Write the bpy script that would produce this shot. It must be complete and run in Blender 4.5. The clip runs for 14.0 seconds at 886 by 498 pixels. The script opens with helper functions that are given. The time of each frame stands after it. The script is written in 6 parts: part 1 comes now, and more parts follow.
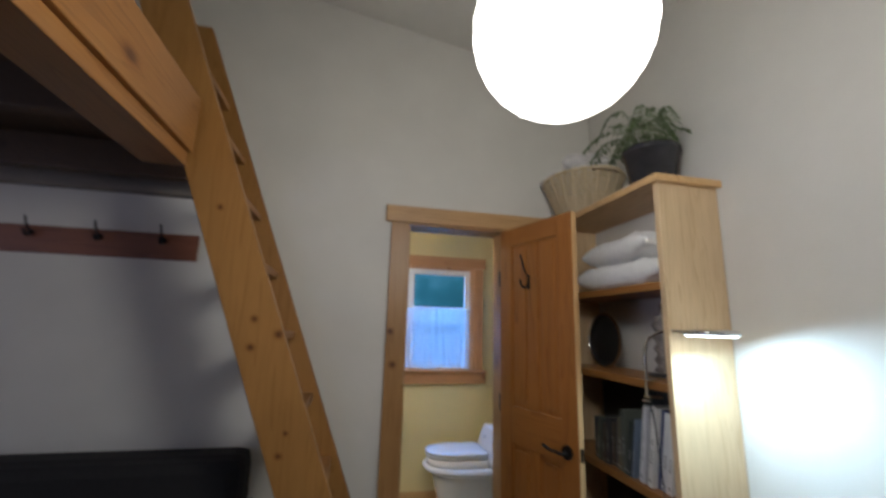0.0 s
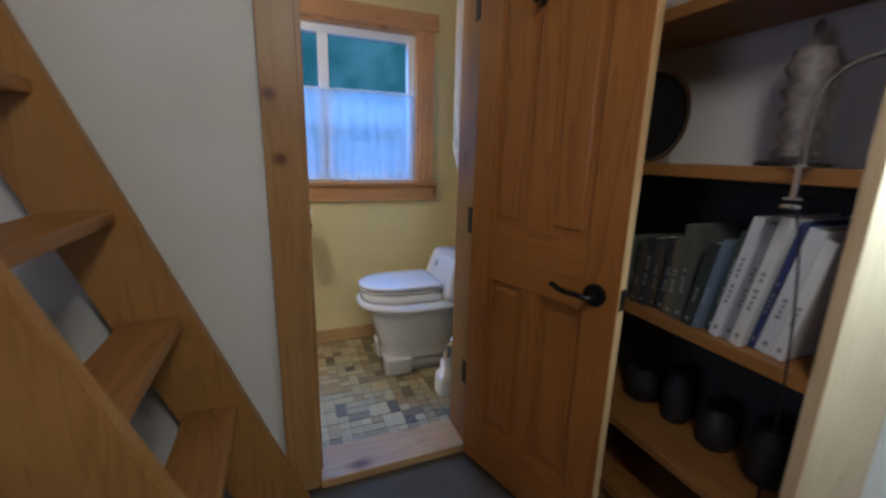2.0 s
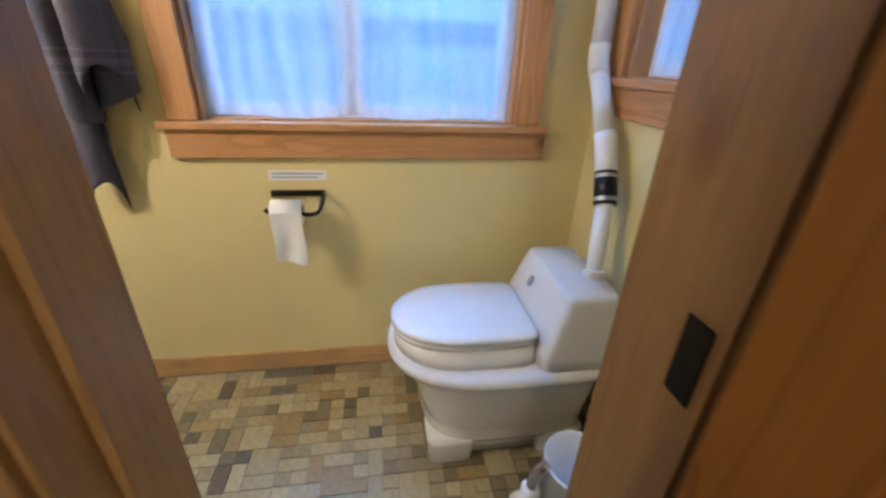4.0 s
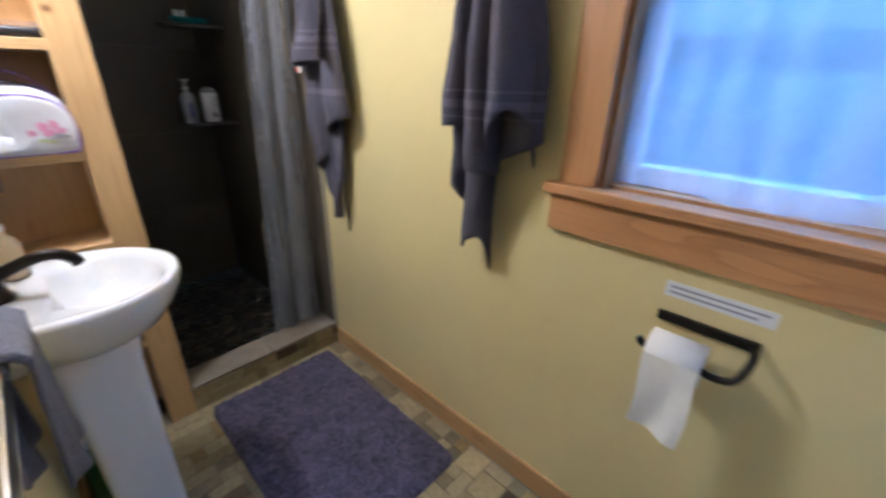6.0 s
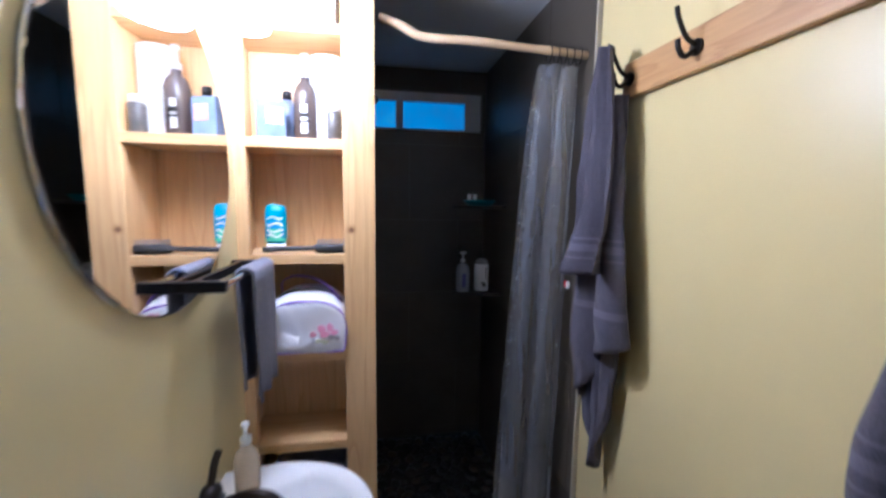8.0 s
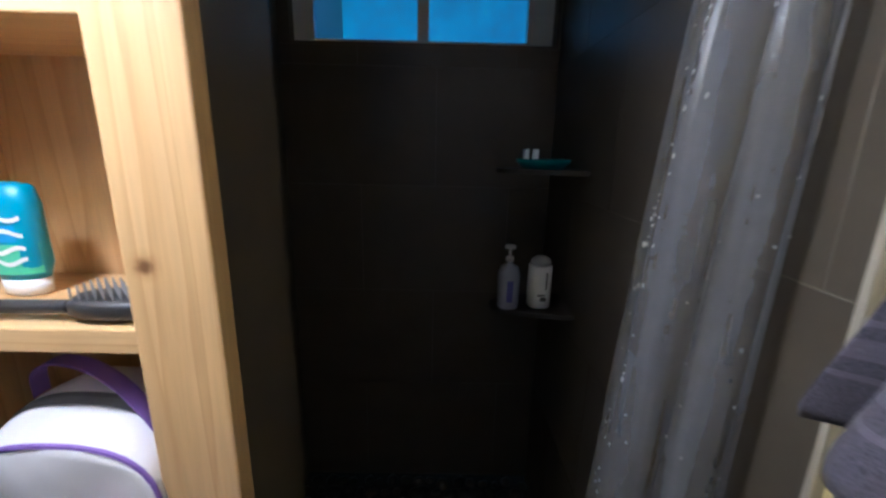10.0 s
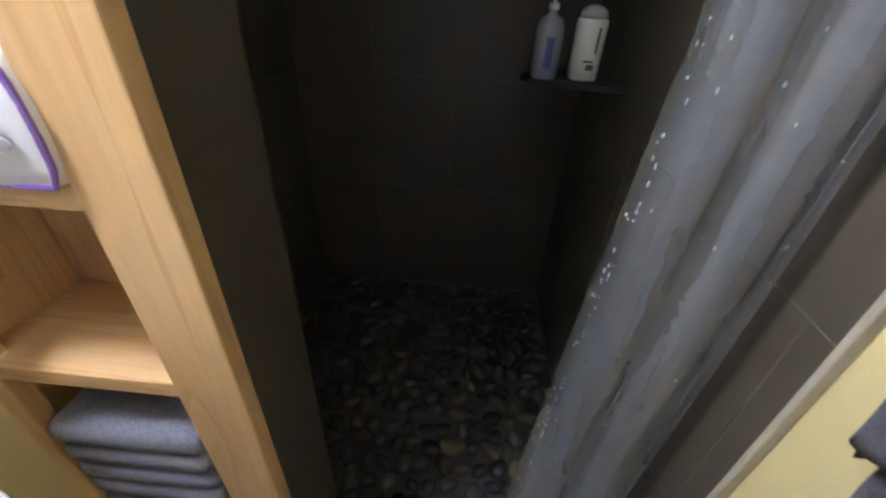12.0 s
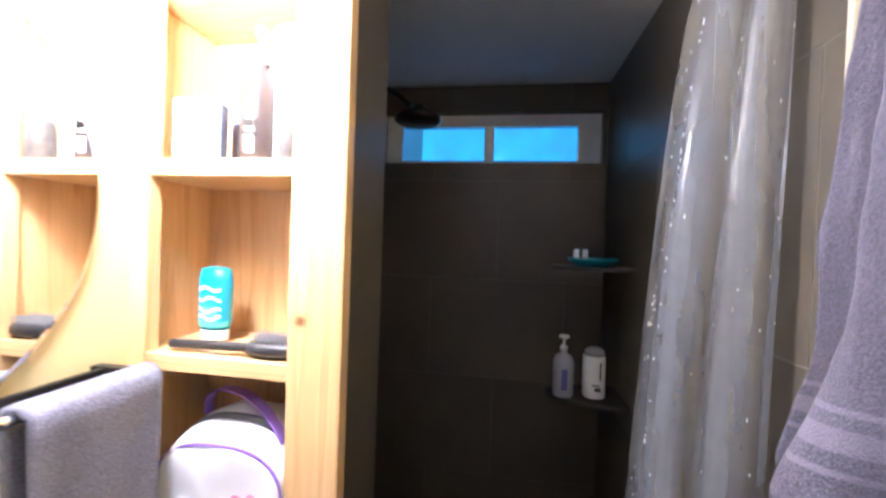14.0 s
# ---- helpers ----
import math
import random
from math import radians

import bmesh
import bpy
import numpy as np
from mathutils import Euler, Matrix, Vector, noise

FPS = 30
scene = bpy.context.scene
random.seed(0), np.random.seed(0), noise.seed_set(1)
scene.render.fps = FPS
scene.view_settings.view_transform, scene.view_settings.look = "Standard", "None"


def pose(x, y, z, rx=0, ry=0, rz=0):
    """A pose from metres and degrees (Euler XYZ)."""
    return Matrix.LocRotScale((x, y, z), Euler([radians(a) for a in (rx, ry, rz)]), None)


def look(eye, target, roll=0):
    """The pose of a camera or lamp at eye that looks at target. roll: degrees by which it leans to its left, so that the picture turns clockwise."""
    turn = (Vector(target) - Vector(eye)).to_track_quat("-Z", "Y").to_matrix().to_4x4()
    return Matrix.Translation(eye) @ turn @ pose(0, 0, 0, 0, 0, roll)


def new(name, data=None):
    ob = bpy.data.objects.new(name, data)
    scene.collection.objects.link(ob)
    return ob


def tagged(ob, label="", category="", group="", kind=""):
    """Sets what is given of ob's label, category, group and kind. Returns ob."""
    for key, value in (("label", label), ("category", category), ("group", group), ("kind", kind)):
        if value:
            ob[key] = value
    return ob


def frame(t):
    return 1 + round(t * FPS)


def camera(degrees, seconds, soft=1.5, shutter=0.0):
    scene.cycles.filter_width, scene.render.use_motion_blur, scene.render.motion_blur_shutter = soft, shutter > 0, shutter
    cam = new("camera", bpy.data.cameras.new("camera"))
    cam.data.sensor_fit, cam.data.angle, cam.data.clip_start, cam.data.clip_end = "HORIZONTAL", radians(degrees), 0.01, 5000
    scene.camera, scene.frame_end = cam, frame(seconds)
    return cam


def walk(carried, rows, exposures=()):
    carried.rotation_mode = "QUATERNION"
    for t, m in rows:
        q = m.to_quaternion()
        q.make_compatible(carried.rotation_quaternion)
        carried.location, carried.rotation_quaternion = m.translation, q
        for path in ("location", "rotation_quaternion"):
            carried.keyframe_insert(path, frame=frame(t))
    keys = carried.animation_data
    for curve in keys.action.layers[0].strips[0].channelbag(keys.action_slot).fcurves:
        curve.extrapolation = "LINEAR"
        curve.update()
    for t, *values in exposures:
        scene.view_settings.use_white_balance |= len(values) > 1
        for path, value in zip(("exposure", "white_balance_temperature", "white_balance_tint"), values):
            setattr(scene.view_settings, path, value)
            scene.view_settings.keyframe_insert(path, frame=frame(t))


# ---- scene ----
cam = camera(96.0, 14.0, soft=2.5, shutter=0.4)
PATH = [
    (0, (0.107, -3.602, 1.437), (0.521, -1.683, 1.821), 1.6),
    (0.5, (0.188, -3.419, 1.377), (0.824, -1.524, 1.449), 3.5),
    (1, (0.28, -3.153, 1.341), (0.855, -1.244, 1.187), 4.6),
    (1.5, (0.29, -2.862, 1.288), (0.97, -0.999, 1.037), 3.5),
    (2, (0.346, -2.574, 1.242), (1.067, -0.766, 0.784), 1.5),
    (2.2, (0.41, -2.439, 1.24), (1.065, -0.628, 0.7), -0.6),
    (4.3, (0.718, -1.373, 1.286), (0.841, 0.42, 0.409), 3.5),
    (4.5, (0.733, -1.306, 1.272), (0.676, 0.525, 0.471), 3.2),
    (4.7, (0.7, -1.216, 1.302), (0.49, 0.615, 0.524), 2.7),
    (5, (0.645, -1.102, 1.309), (0.33, 0.741, 0.6), 2.3),
    (5.5, (0.521, -1.011, 1.327), (-0.202, 0.68, 0.542), 2.2),
    (6, (0.464, -0.913, 1.296), (-0.784, 0.432, 0.499), 1.4),
    (6.5, (0.428, -0.874, 1.349), (-1.228, -0.046, 0.594), -1.2),
    (7, (0.413, -0.845, 1.413), (-1.411, -0.255, 0.842), -1.8),
    (7.5, (0.297, -0.792, 1.45), (-1.622, -0.426, 1.021), -0.6),
    (8, (0.079, -0.682, 1.52), (-1.879, -0.352, 1.283), 0.8),
    (8.2, (0.001, -0.656, 1.561), (-1.954, -0.296, 1.342), 0.6),
    (10.3, (-0.81, -0.45, 1.551), (-2.704, -0.54, 0.966), 0.8),
    (10.5, (-0.852, -0.455, 1.507), (-2.702, -0.526, 0.751), 1.4),
    (11, (-0.879, -0.449, 1.397), (-2.598, -0.581, 0.383), 1.6),
    (11.5, (-0.857, -0.435, 1.283), (-2.502, -0.522, 0.15), 3.0),
    (12, (-0.799, -0.413, 1.245), (-2.459, -0.489, 0.132), 3.4),
    (12.5, (-0.734, -0.403, 1.321), (-2.559, -0.635, 0.536), 1.9),
    (13, (-0.690, -0.428, 1.398), (-2.616, -0.637, 0.908), 2.4),
    (13.5, (-0.63, -0.425, 1.496), (-2.607, -0.647, 1.284), 1.5),
    (14, (-0.527, -0.437, 1.564), (-2.501, -0.752, 1.536), 2.0),
]
walk(cam, [(t, look(eye, target, roll)) for t, eye, target, roll in PATH],
     exposures=[(0, 0.0, 6350, 10), (0.5, -0.08, 6050, 9), (1, -0.18, 6100, 9), (2, -0.10, 6250, 10), (4.3, 0.48, 7100, 9), (4.6, 0.42, 6950, 10), (5.0, 0.34, 6500, 10), (5.5, 0.15, 6200, 11), (6.0, 0.10, 5800, 10), (7.0, 0.04, 5350, 14), (7.6, -0.25, 5100, 15), (8.1, -0.57, 5050, 17),
                (10.4, -0.70, 5700, 9), (11, -0.15, 5900, 8), (11.5, 0.18, 5700, 7), (12, 0.55, 5600, 8), (12.5, 0.92, 5300, 11), (13, 0.98, 5400, 13), (14, 0.83, 5850, 18)])

# ---- world and large lights ----
world = bpy.data.worlds.new("world")
scene.world = world
world.use_nodes = True
wn = world.node_tree
sky = wn.nodes.new("ShaderNodeTexSky")
sky.sky_type, sky.sun_disc = "NISHITA", False
sky.sun_elevation, sky.sun_rotation = radians(8), radians(200)
wn.links.new(sky.outputs[0], wn.nodes["Background"].inputs[0])
wn.nodes["Background"].inputs[1].default_value = 0.06


def area_lamp(name, eye, target, w, h, watts, color):
    d = bpy.data.lights.new(name, "AREA")
    d.shape, d.size, d.size_y, d.energy, d.color = "RECTANGLE", w, h, watts, color
    ob = new(name, d)
    ob.matrix_world = look(eye, target)
    return ob


def point_lamp(name, at, radius, watts, color):
    d = bpy.data.lights.new(name, "POINT")
    d.shadow_soft_size, d.energy, d.color = radius, watts, color
    ob = new(name, d)
    ob.location = at
    return ob


DAY = (0.11, 0.36, 1.0)
area_lamp("daylight_window_a", (0.63, 0.80, 3.0), (0.63, 0.55, 1.35), 1.8, 0.7, 140, DAY)
area_lamp("daylight_window_b", (2.45, -0.48, 2.95), (1.60, -0.48, 1.55), 0.9, 0.7, 50, DAY)
area_lamp("daylight_shower", (-2.95, -0.53, 2.95), (-2.30, -0.53, 1.95), 1.0, 0.5, 6, (0.10, 0.36, 1.0))
area_lamp("daylight_west", (-3.66, -3.4, 1.55), (-2.0, -3.2, 1.45), 1.1, 1.0, 15, (0.62, 0.66, 1.0))
point_lamp("lantern_bulb", (0.512, -2.90, 2.085), 0.15, 16, (0.93, 0.95, 0.98))
point_lamp("vanity_bulb_glow", (-0.91, -0.95, 1.95), 0.06, 32, (0.92, 0.94, 1.06))
sp = bpy.data.lights.new("reading_led", "AREA")
sp.shape, sp.size, sp.energy, sp.color = "DISK", 0.13, 10.0, (0.56, 0.80, 1.0)
led = new("reading_led", sp)
led.matrix_world = look((1.415, -2.36, 1.420), (1.46, -2.49, 1.0))


# ---- materials ----
def nodes_of(name):
    m = bpy.data.materials.new(name)
    m.use_nodes = True
    return m, m.node_tree.nodes, m.node_tree.links, m.node_tree.nodes["Principled BSDF"]


def ramp(n, l, fac, stops):
    r = n.new("ShaderNodeValToRGB")
    while len(r.color_ramp.elements) < len(stops):
        r.color_ramp.elements.new(0.5)
    for e, (p, c) in zip(r.color_ramp.elements, stops):
        e.position, e.color = p, (*c, 1)
    l.new(fac, r.inputs[0])
    return r.outputs[0]


def tex_noise(n, l, scale, detail=4, rough=0.6, stretch=None, dist=0.0):
    tc = n.new("ShaderNodeTexCoord")
    t = n.new("ShaderNodeTexNoise")
    t.inputs["Scale"].default_value, t.inputs["Detail"].default_value = scale, detail
    t.inputs["Roughness"].default_value, t.inputs["Distortion"].default_value = rough, dist
    src = tc.outputs["Object"]
    if stretch:
        mp = n.new("ShaderNodeMapping")
        mp.inputs["Scale"].default_value = stretch
        l.new(src, mp.inputs[0])
        src = mp.outputs[0]
    l.new(src, t.inputs["Vector"])
    return t.outputs[0]


def bump(n, l, b, height, strength, distance=0.01):
    k = n.new("ShaderNodeBump")
    k.inputs["Strength"].default_value, k.inputs["Distance"].default_value = strength, distance
    l.new(height, k.inputs["Height"])
    l.new(k.outputs[0], b.inputs["Normal"])


def mixed(n, l, a, b, fac, mode="MIX"):
    m = n.new("ShaderNodeMix")
    m.data_type, m.blend_type = "RGBA", mode
    for sock, v in ((m.inputs[6], a), (m.inputs[7], b), (m.inputs[0], fac)):
        if isinstance(v, (tuple, list)):
            sock.default_value = (*v, 1)
        elif isinstance(v, (int, float)):
            sock.default_value = v
        else:
            l.new(v, sock)
    return m.outputs[2]


def paint(name, c, rough=0.6, vary=0.10, bumpy=0.12, scale=3.0):
    m, n, l, b = nodes_of(name)
    big = tex_noise(n, l, scale, 3)
    fine = tex_noise(n, l, 160, 2)
    dark = tuple(v * (1 - vary) for v in c)
    col = ramp(n, l, big, [(0.3, dark), (0.7, c)])
    l.new(col, b.inputs["Base Color"])
    b.inputs["Roughness"].default_value = rough
    bump(n, l, b, fine, bumpy, 0.002)
    return m


def wood(name, light, dark, axis="z", rough=0.42, scale=1.0, knots=True, spots=()):
    """Plank wood with its grain along one axis: growth bands, fine fibres and sparse knots."""
    m, n, l, b = nodes_of(name)
    st = {"x": (0.06, 1, 1), "y": (1, 0.06, 1), "z": (1, 1, 0.06)}[axis]
    tc = n.new("ShaderNodeTexCoord")
    mp = n.new("ShaderNodeMapping")
    mp.inputs["Scale"].default_value = st
    info = n.new("ShaderNodeObjectInfo")
    sh = n.new("ShaderNodeVectorMath")
    sh.operation = "ADD"
    cmb = n.new("ShaderNodeCombineXYZ")
    for k, f in enumerate((3.7, 9.1, 5.3)):
        q = n.new("ShaderNodeMath")
        q.operation = "MULTIPLY"
        q.inputs[1].default_value = f
        l.new(info.outputs["Random"], q.inputs[0])
        l.new(q.outputs[0], cmb.inputs[k])
    l.new(tc.outputs["Object"], sh.inputs[0])
    l.new(cmb.outputs[0], sh.inputs[1])
    l.new(sh.outputs[0], mp.inputs[0])
    w = n.new("ShaderNodeTexNoise")
    w.inputs["Scale"].default_value, w.inputs["Detail"].default_value = 14 * scale, 2
    w.inputs["Distortion"].default_value = 0.8
    l.new(mp.outputs[0], w.inputs["Vector"])
    bands = n.new("ShaderNodeMath")
    bands.operation = "MULTIPLY"
    bands.inputs[1].default_value = 5.0
    l.new(w.outputs[0], bands.inputs[0])
    fr = n.new("ShaderNodeMath")
    fr.operation = "FRACT"
    l.new(bands.outputs[0], fr.inputs[0])
    dark = tuple(p + 0.6 * (q - p) for p, q in zip(light, dark))
    mid = tuple((p * 2 + q) / 3 for p, q in zip(light, dark))
    col = ramp(n, l, fr.outputs[0], [(0.0, light), (0.75, mid), (0.96, dark), (1.0, light)])
    f = n.new("ShaderNodeTexNoise")
    f.inputs["Scale"].default_value, f.inputs["Detail"].default_value = 170 * scale, 3
    l.new(mp.outputs[0], f.inputs["Vector"])
    fib = ramp(n, l, f.outputs[0], [(0.3, (0.80, 0.78, 0.75)), (0.7, (1.06, 1.05, 1.04))])
    col = mixed(n, l, col, fib, 0.45, "MULTIPLY")
    blot = ramp(n, l, tex_noise(n, l, 2.2, 2), [(0.3, (0.86, 0.83, 0.80)), (0.7, (1.08, 1.06, 1.03))])
    col = mixed(n, l, col, blot, 0.8, "MULTIPLY")
    if knots:
        v = n.new("ShaderNodeTexVoronoi")
        v.inputs["Scale"].default_value = 4.2
        mk = n.new("ShaderNodeMapping")
        mk.inputs["Scale"].default_value = tuple(0.55 if q < 0.5 else 1.0 for q in st)
        l.new(sh.outputs[0], mk.inputs[0])
        l.new(mk.outputs[0], v.inputs["Vector"])
        kn = ramp(n, l, v.outputs["Distance"], [(0.06, (0.26, 0.16, 0.10)), (0.10, (0.66, 0.55, 0.48)), (0.17, (1, 1, 1))])
        col = mixed(n, l, col, kn, 0.9, "MULTIPLY")
    for x, y, z, r in spots:
        dist = n.new("ShaderNodeVectorMath")
        dist.operation = "DISTANCE"
        dist.inputs[1].default_value = (x, y, z)
        wob = n.new("ShaderNodeMath")
        wob.operation = "MULTIPLY_ADD"
        wob.inputs[1].default_value, wob.inputs[2].default_value = 0.010, -0.005
        l.new(tex_noise(n, l, 60, 2), wob.inputs[0])
        away = n.new("ShaderNodeMath")
        l.new(tc.outputs["Object"], dist.inputs[0])
        l.new(dist.outputs["Value"], away.inputs[0])
        l.new(wob.outputs[0], away.inputs[1])
        spot = ramp(n, l, away.outputs[0], [(r * 0.5, (0.20, 0.11, 0.07)), (r, (0.45, 0.33, 0.26)), (r * 1.6, (0.82, 0.76, 0.70)), (r * 2.6, (1, 1, 1))])
        col = mixed(n, l, col, spot, 0.9, "MULTIPLY")
    l.new(col, b.inputs["Base Color"])
    b.inputs["Roughness"].default_value = rough
    bump(n, l, b, f.outputs[0], 0.10, 0.002)
    return m


def plain(name, c, rough=0.5, metal=0.0, vary=0.08, scale=30, bumpy=0.05, coat=0.0):
    m, n, l, b = nodes_of(name)
    t = tex_noise(n, l, scale, 4)
    col = ramp(n, l, t, [(0.3, tuple(v * (1 - vary) for v in c)), (0.7, c)])
    l.new(col, b.inputs["Base Color"])
    b.inputs["Roughness"].default_value, b.inputs["Metallic"].default_value = rough, metal
    b.inputs["Coat Weight"].default_value = coat
    if bumpy:
        bump(n, l, b, t, bumpy, 0.003)
    return m


def terry(name, c, pile=900, clumps=0.0):
    m, n, l, b = nodes_of(name)
    t = tex_noise(n, l, pile, 2)
    u = tex_noise(n, l, 9, 3)
    col = ramp(n, l, t, [(0.3, tuple(v * 0.55 for v in c)), (0.7, tuple(min(1, v * 1.25) for v in c))])
    col = mixed(n, l, col, ramp(n, l, u, [(0.3, (0.8, 0.8, 0.82)), (0.7, (1.1, 1.1, 1.1))]), 0.7, "MULTIPLY")
    if clumps:
        col = mixed(n, l, col, ramp(n, l, tex_noise(n, l, 26, 4, 0.7, None, 1.2), [(0.36, (1 - clumps,) * 3), (0.62, (1 + clumps * 0.5,) * 3)]), 1.0, "MULTIPLY")
    l.new(col, b.inputs["Base Color"])
    b.inputs["Roughness"].default_value = 0.95
    b.inputs["Sheen Weight"].default_value = 0.06
    bump(n, l, b, t, 0.5, 0.004)
    return m


def bordered_terry(name, c, bands):
    """Terry with smoother, paler woven bands at given heights."""
    m = terry(name, c, 420)
    n, l, b = m.node_tree.nodes, m.node_tree.links, m.node_tree.nodes["Principled BSDF"]
    src = b.inputs["Base Color"].links[0].from_socket
    tc, sep = n.new("ShaderNodeTexCoord"), n.new("ShaderNodeSeparateXYZ")
    l.new(tc.outputs["Object"], sep.inputs[0])
    total = None
    for z, h in bands:
        q = n.new("ShaderNodeMath")
        q.operation = "COMPARE"
        q.inputs[1].default_value, q.inputs[2].default_value = z, h
        l.new(sep.outputs["Z"], q.inputs[0])
        if total is None:
            total = q.outputs[0]
        else:
            s = n.new("ShaderNodeMath")
            s.operation = "MAXIMUM"
            l.new(total, s.inputs[0])
            l.new(q.outputs[0], s.inputs[1])
            total = s.outputs[0]
    f = n.new("ShaderNodeMath")
    f.operation = "MULTIPLY"
    f.inputs[1].default_value = 0.5
    l.new(total, f.inputs[0])
    l.new(mixed(n, l, src, tuple(v * 1.9 for v in c), f.outputs[0]), b.inputs["Base Color"])
    return m


def glow(name, c, strength):
    m, n, l, b = nodes_of(name)
    b.inputs["Base Color"].default_value = (*c, 1)
    b.inputs["Emission Color"].default_value = (*c, 1)
    b.inputs["Emission Strength"].default_value = strength
    return m


def sheer(name, c, clear, rough=0.5, speck=False):
    """Thin cloth or film: light passes both straight and scattered."""
    m, n, l, b = nodes_of(name)
    out = n["Material Output"]
    tl = n.new("ShaderNodeBsdfTranslucent")
    df = n.new("ShaderNodeBsdfDiffuse")
    tr = n.new("ShaderNodeBsdfTransparent")
    a1, a2 = n.new("ShaderNodeMixShader"), n.new("ShaderNodeMixShader")
    t = tex_noise(n, l, 40, 3)
    col = ramp(n, l, t, [(0.3, tuple(v * 0.9 for v in c)), (0.7, c)])
    l.new(col, tl.inputs[0])
    l.new(col, df.inputs[0])
    a1.inputs[0].default_value = 0.5
    l.new(tl.outputs[0], a1.inputs[1])
    l.new(df.outputs[0], a1.inputs[2])
    l.new(a1.outputs[0], a2.inputs[1])
    l.new(tr.outputs[0], a2.inputs[2])
    a2.inputs[0].default_value = clear
    if speck:
        hz = n.new("ShaderNodeMapRange")
        hz.inputs["From Min"].default_value, hz.inputs["From Max"].default_value = 0.3, 0.7
        hz.inputs["To Min"].default_value, hz.inputs["To Max"].default_value = clear * 0.72, clear * 1.22
        l.new(tex_noise(n, l, 14, 3, 0.55, (1.0, 1.0, 0.10)), hz.inputs["Value"])
        l.new(hz.outputs[0], a2.inputs[0])
    last = a2.outputs[0]
    if speck:
        gl = n.new("ShaderNodeBsdfGlossy")
        gl.inputs["Roughness"].default_value = rough
        a3 = n.new("ShaderNodeMixShader")
        a3.inputs[0].default_value = 0.05
        l.new(last, a3.inputs[1])
        bump(n, l, gl, tex_noise(n, l, 40, 4, 0.6, (1.0, 1.0, 0.25)), 0.5, 0.006)
        l.new(gl.outputs[0], a3.inputs[2])
        last = a3.outputs[0]
    l.new(last, out.inputs["Surface"])
    return m


def tile_mat(name, tones, rough=0.45):
    m, n, l, b = nodes_of(name)
    info = n.new("ShaderNodeObjectInfo")
    geo = n.new("ShaderNodeNewGeometry")
    add = n.new("ShaderNodeMath")
    add.operation = "ADD"
    l.new(info.outputs["Random"], add.inputs[0])
    l.new(geo.outputs["Random Per Island"], add.inputs[1])
    fr = n.new("ShaderNodeMath")
    fr.operation = "FRACT"
    l.new(add.outputs[0], fr.inputs[0])
    stops = [(k / len(tones), c) for k, c in enumerate(tones)]
    col = ramp(n, l, fr.outputs[0], stops)
    t = tex_noise(n, l, 45, 5)
    col = mixed(n, l, col, ramp(n, l, t, [(0.3, (0.72, 0.70, 0.68)), (0.7, (1.12, 1.1, 1.08))]), 0.85, "MULTIPLY")
    l.new(col, b.inputs["Base Color"])
    b.inputs["Roughness"].default_value = rough
    bump(n, l, b, t, 0.12, 0.002)
    return m


WALL = paint("cream_plaster", (0.66, 0.635, 0.58), 0.8, 0.06)
YELLOW = paint("yellow_paint", (0.70, 0.585, 0.295), 0.36, 0.06, 0.2)
CEIL = paint("white_ceiling", (0.75, 0.74, 0.72), 0.85)
PINE = wood("pine_trim", (0.38, 0.205, 0.075), (0.27, 0.13, 0.045), "z", spots=((0.318, -1.234, 1.405, 0.013), (0.340, -1.234, 1.218, 0.014)))
PINE_X = wood("pine_trim_x", (0.53, 0.325, 0.145), (0.38, 0.20, 0.08), "x")
PINE_Y = wood("pine_trim_y", (0.60, 0.39, 0.19), (0.38, 0.20, 0.08), "y")
LADDER = wood("ladder_fir", (0.37, 0.185, 0.053), (0.25, 0.11, 0.028), "z", 0.4, knots=False, spots=((-0.647, -0.3, 1.46, 0.009), (-0.549, -0.3, 1.402, 0.012), (-0.65, -0.3, 1.349, 0.010), (-0.828, -0.3, 1.911, 0.008), (-0.487, -0.3, 1.025, 0.006), (-0.506, -0.3, 0.944, 0.008)))
LADDER_Y = wood("ladder_fir_y", (0.34, 0.155, 0.045), (0.20, 0.08, 0.022), "y", 0.4)
FIR = wood("window_fir", (0.52, 0.27, 0.12), (0.34, 0.15, 0.06), "z", 0.4)
FIR_X = wood("window_fir_x", (0.52, 0.27, 0.12), (0.34, 0.15, 0.06), "x", 0.4)
FIR_Y = wood("window_fir_y", (0.52, 0.27, 0.12), (0.34, 0.15, 0.06), "y", 0.4)
DOORWOOD = wood("door_fir", (0.36, 0.14, 0.03), (0.21, 0.07, 0.015), "z", 0.35, knots=False)
DOORWOOD_X = wood("door_fir_rail", (0.36, 0.14, 0.03), (0.21, 0.07, 0.015), "x", 0.35, knots=False)
REDWOOD = wood("red_brown_board", (0.22, 0.08, 0.04), (0.12, 0.04, 0.02), "x", 0.5)
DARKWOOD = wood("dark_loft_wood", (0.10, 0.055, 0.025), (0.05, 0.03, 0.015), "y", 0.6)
GREYWOOD = wood("grey_ledger_wood", (0.25, 0.22, 0.18), (0.14, 0.12, 0.10), "x", 0.7)
ASH = wood("cabinet_pine", (0.69, 0.46, 0.225), (0.52, 0.29, 0.115), "z", 0.4)
CASE_PINE = wood("bookcase_pine", (0.70, 0.53, 0.33), (0.56, 0.38, 0.20), "z", 0.4, knots=False)
POSTWOOD = wood("cabinet_post_pine", (0.69, 0.46, 0.225), (0.52, 0.29, 0.115), "z", 0.4, knots=False, spots=((0.0, 0.127, 1.434, 0.007),))
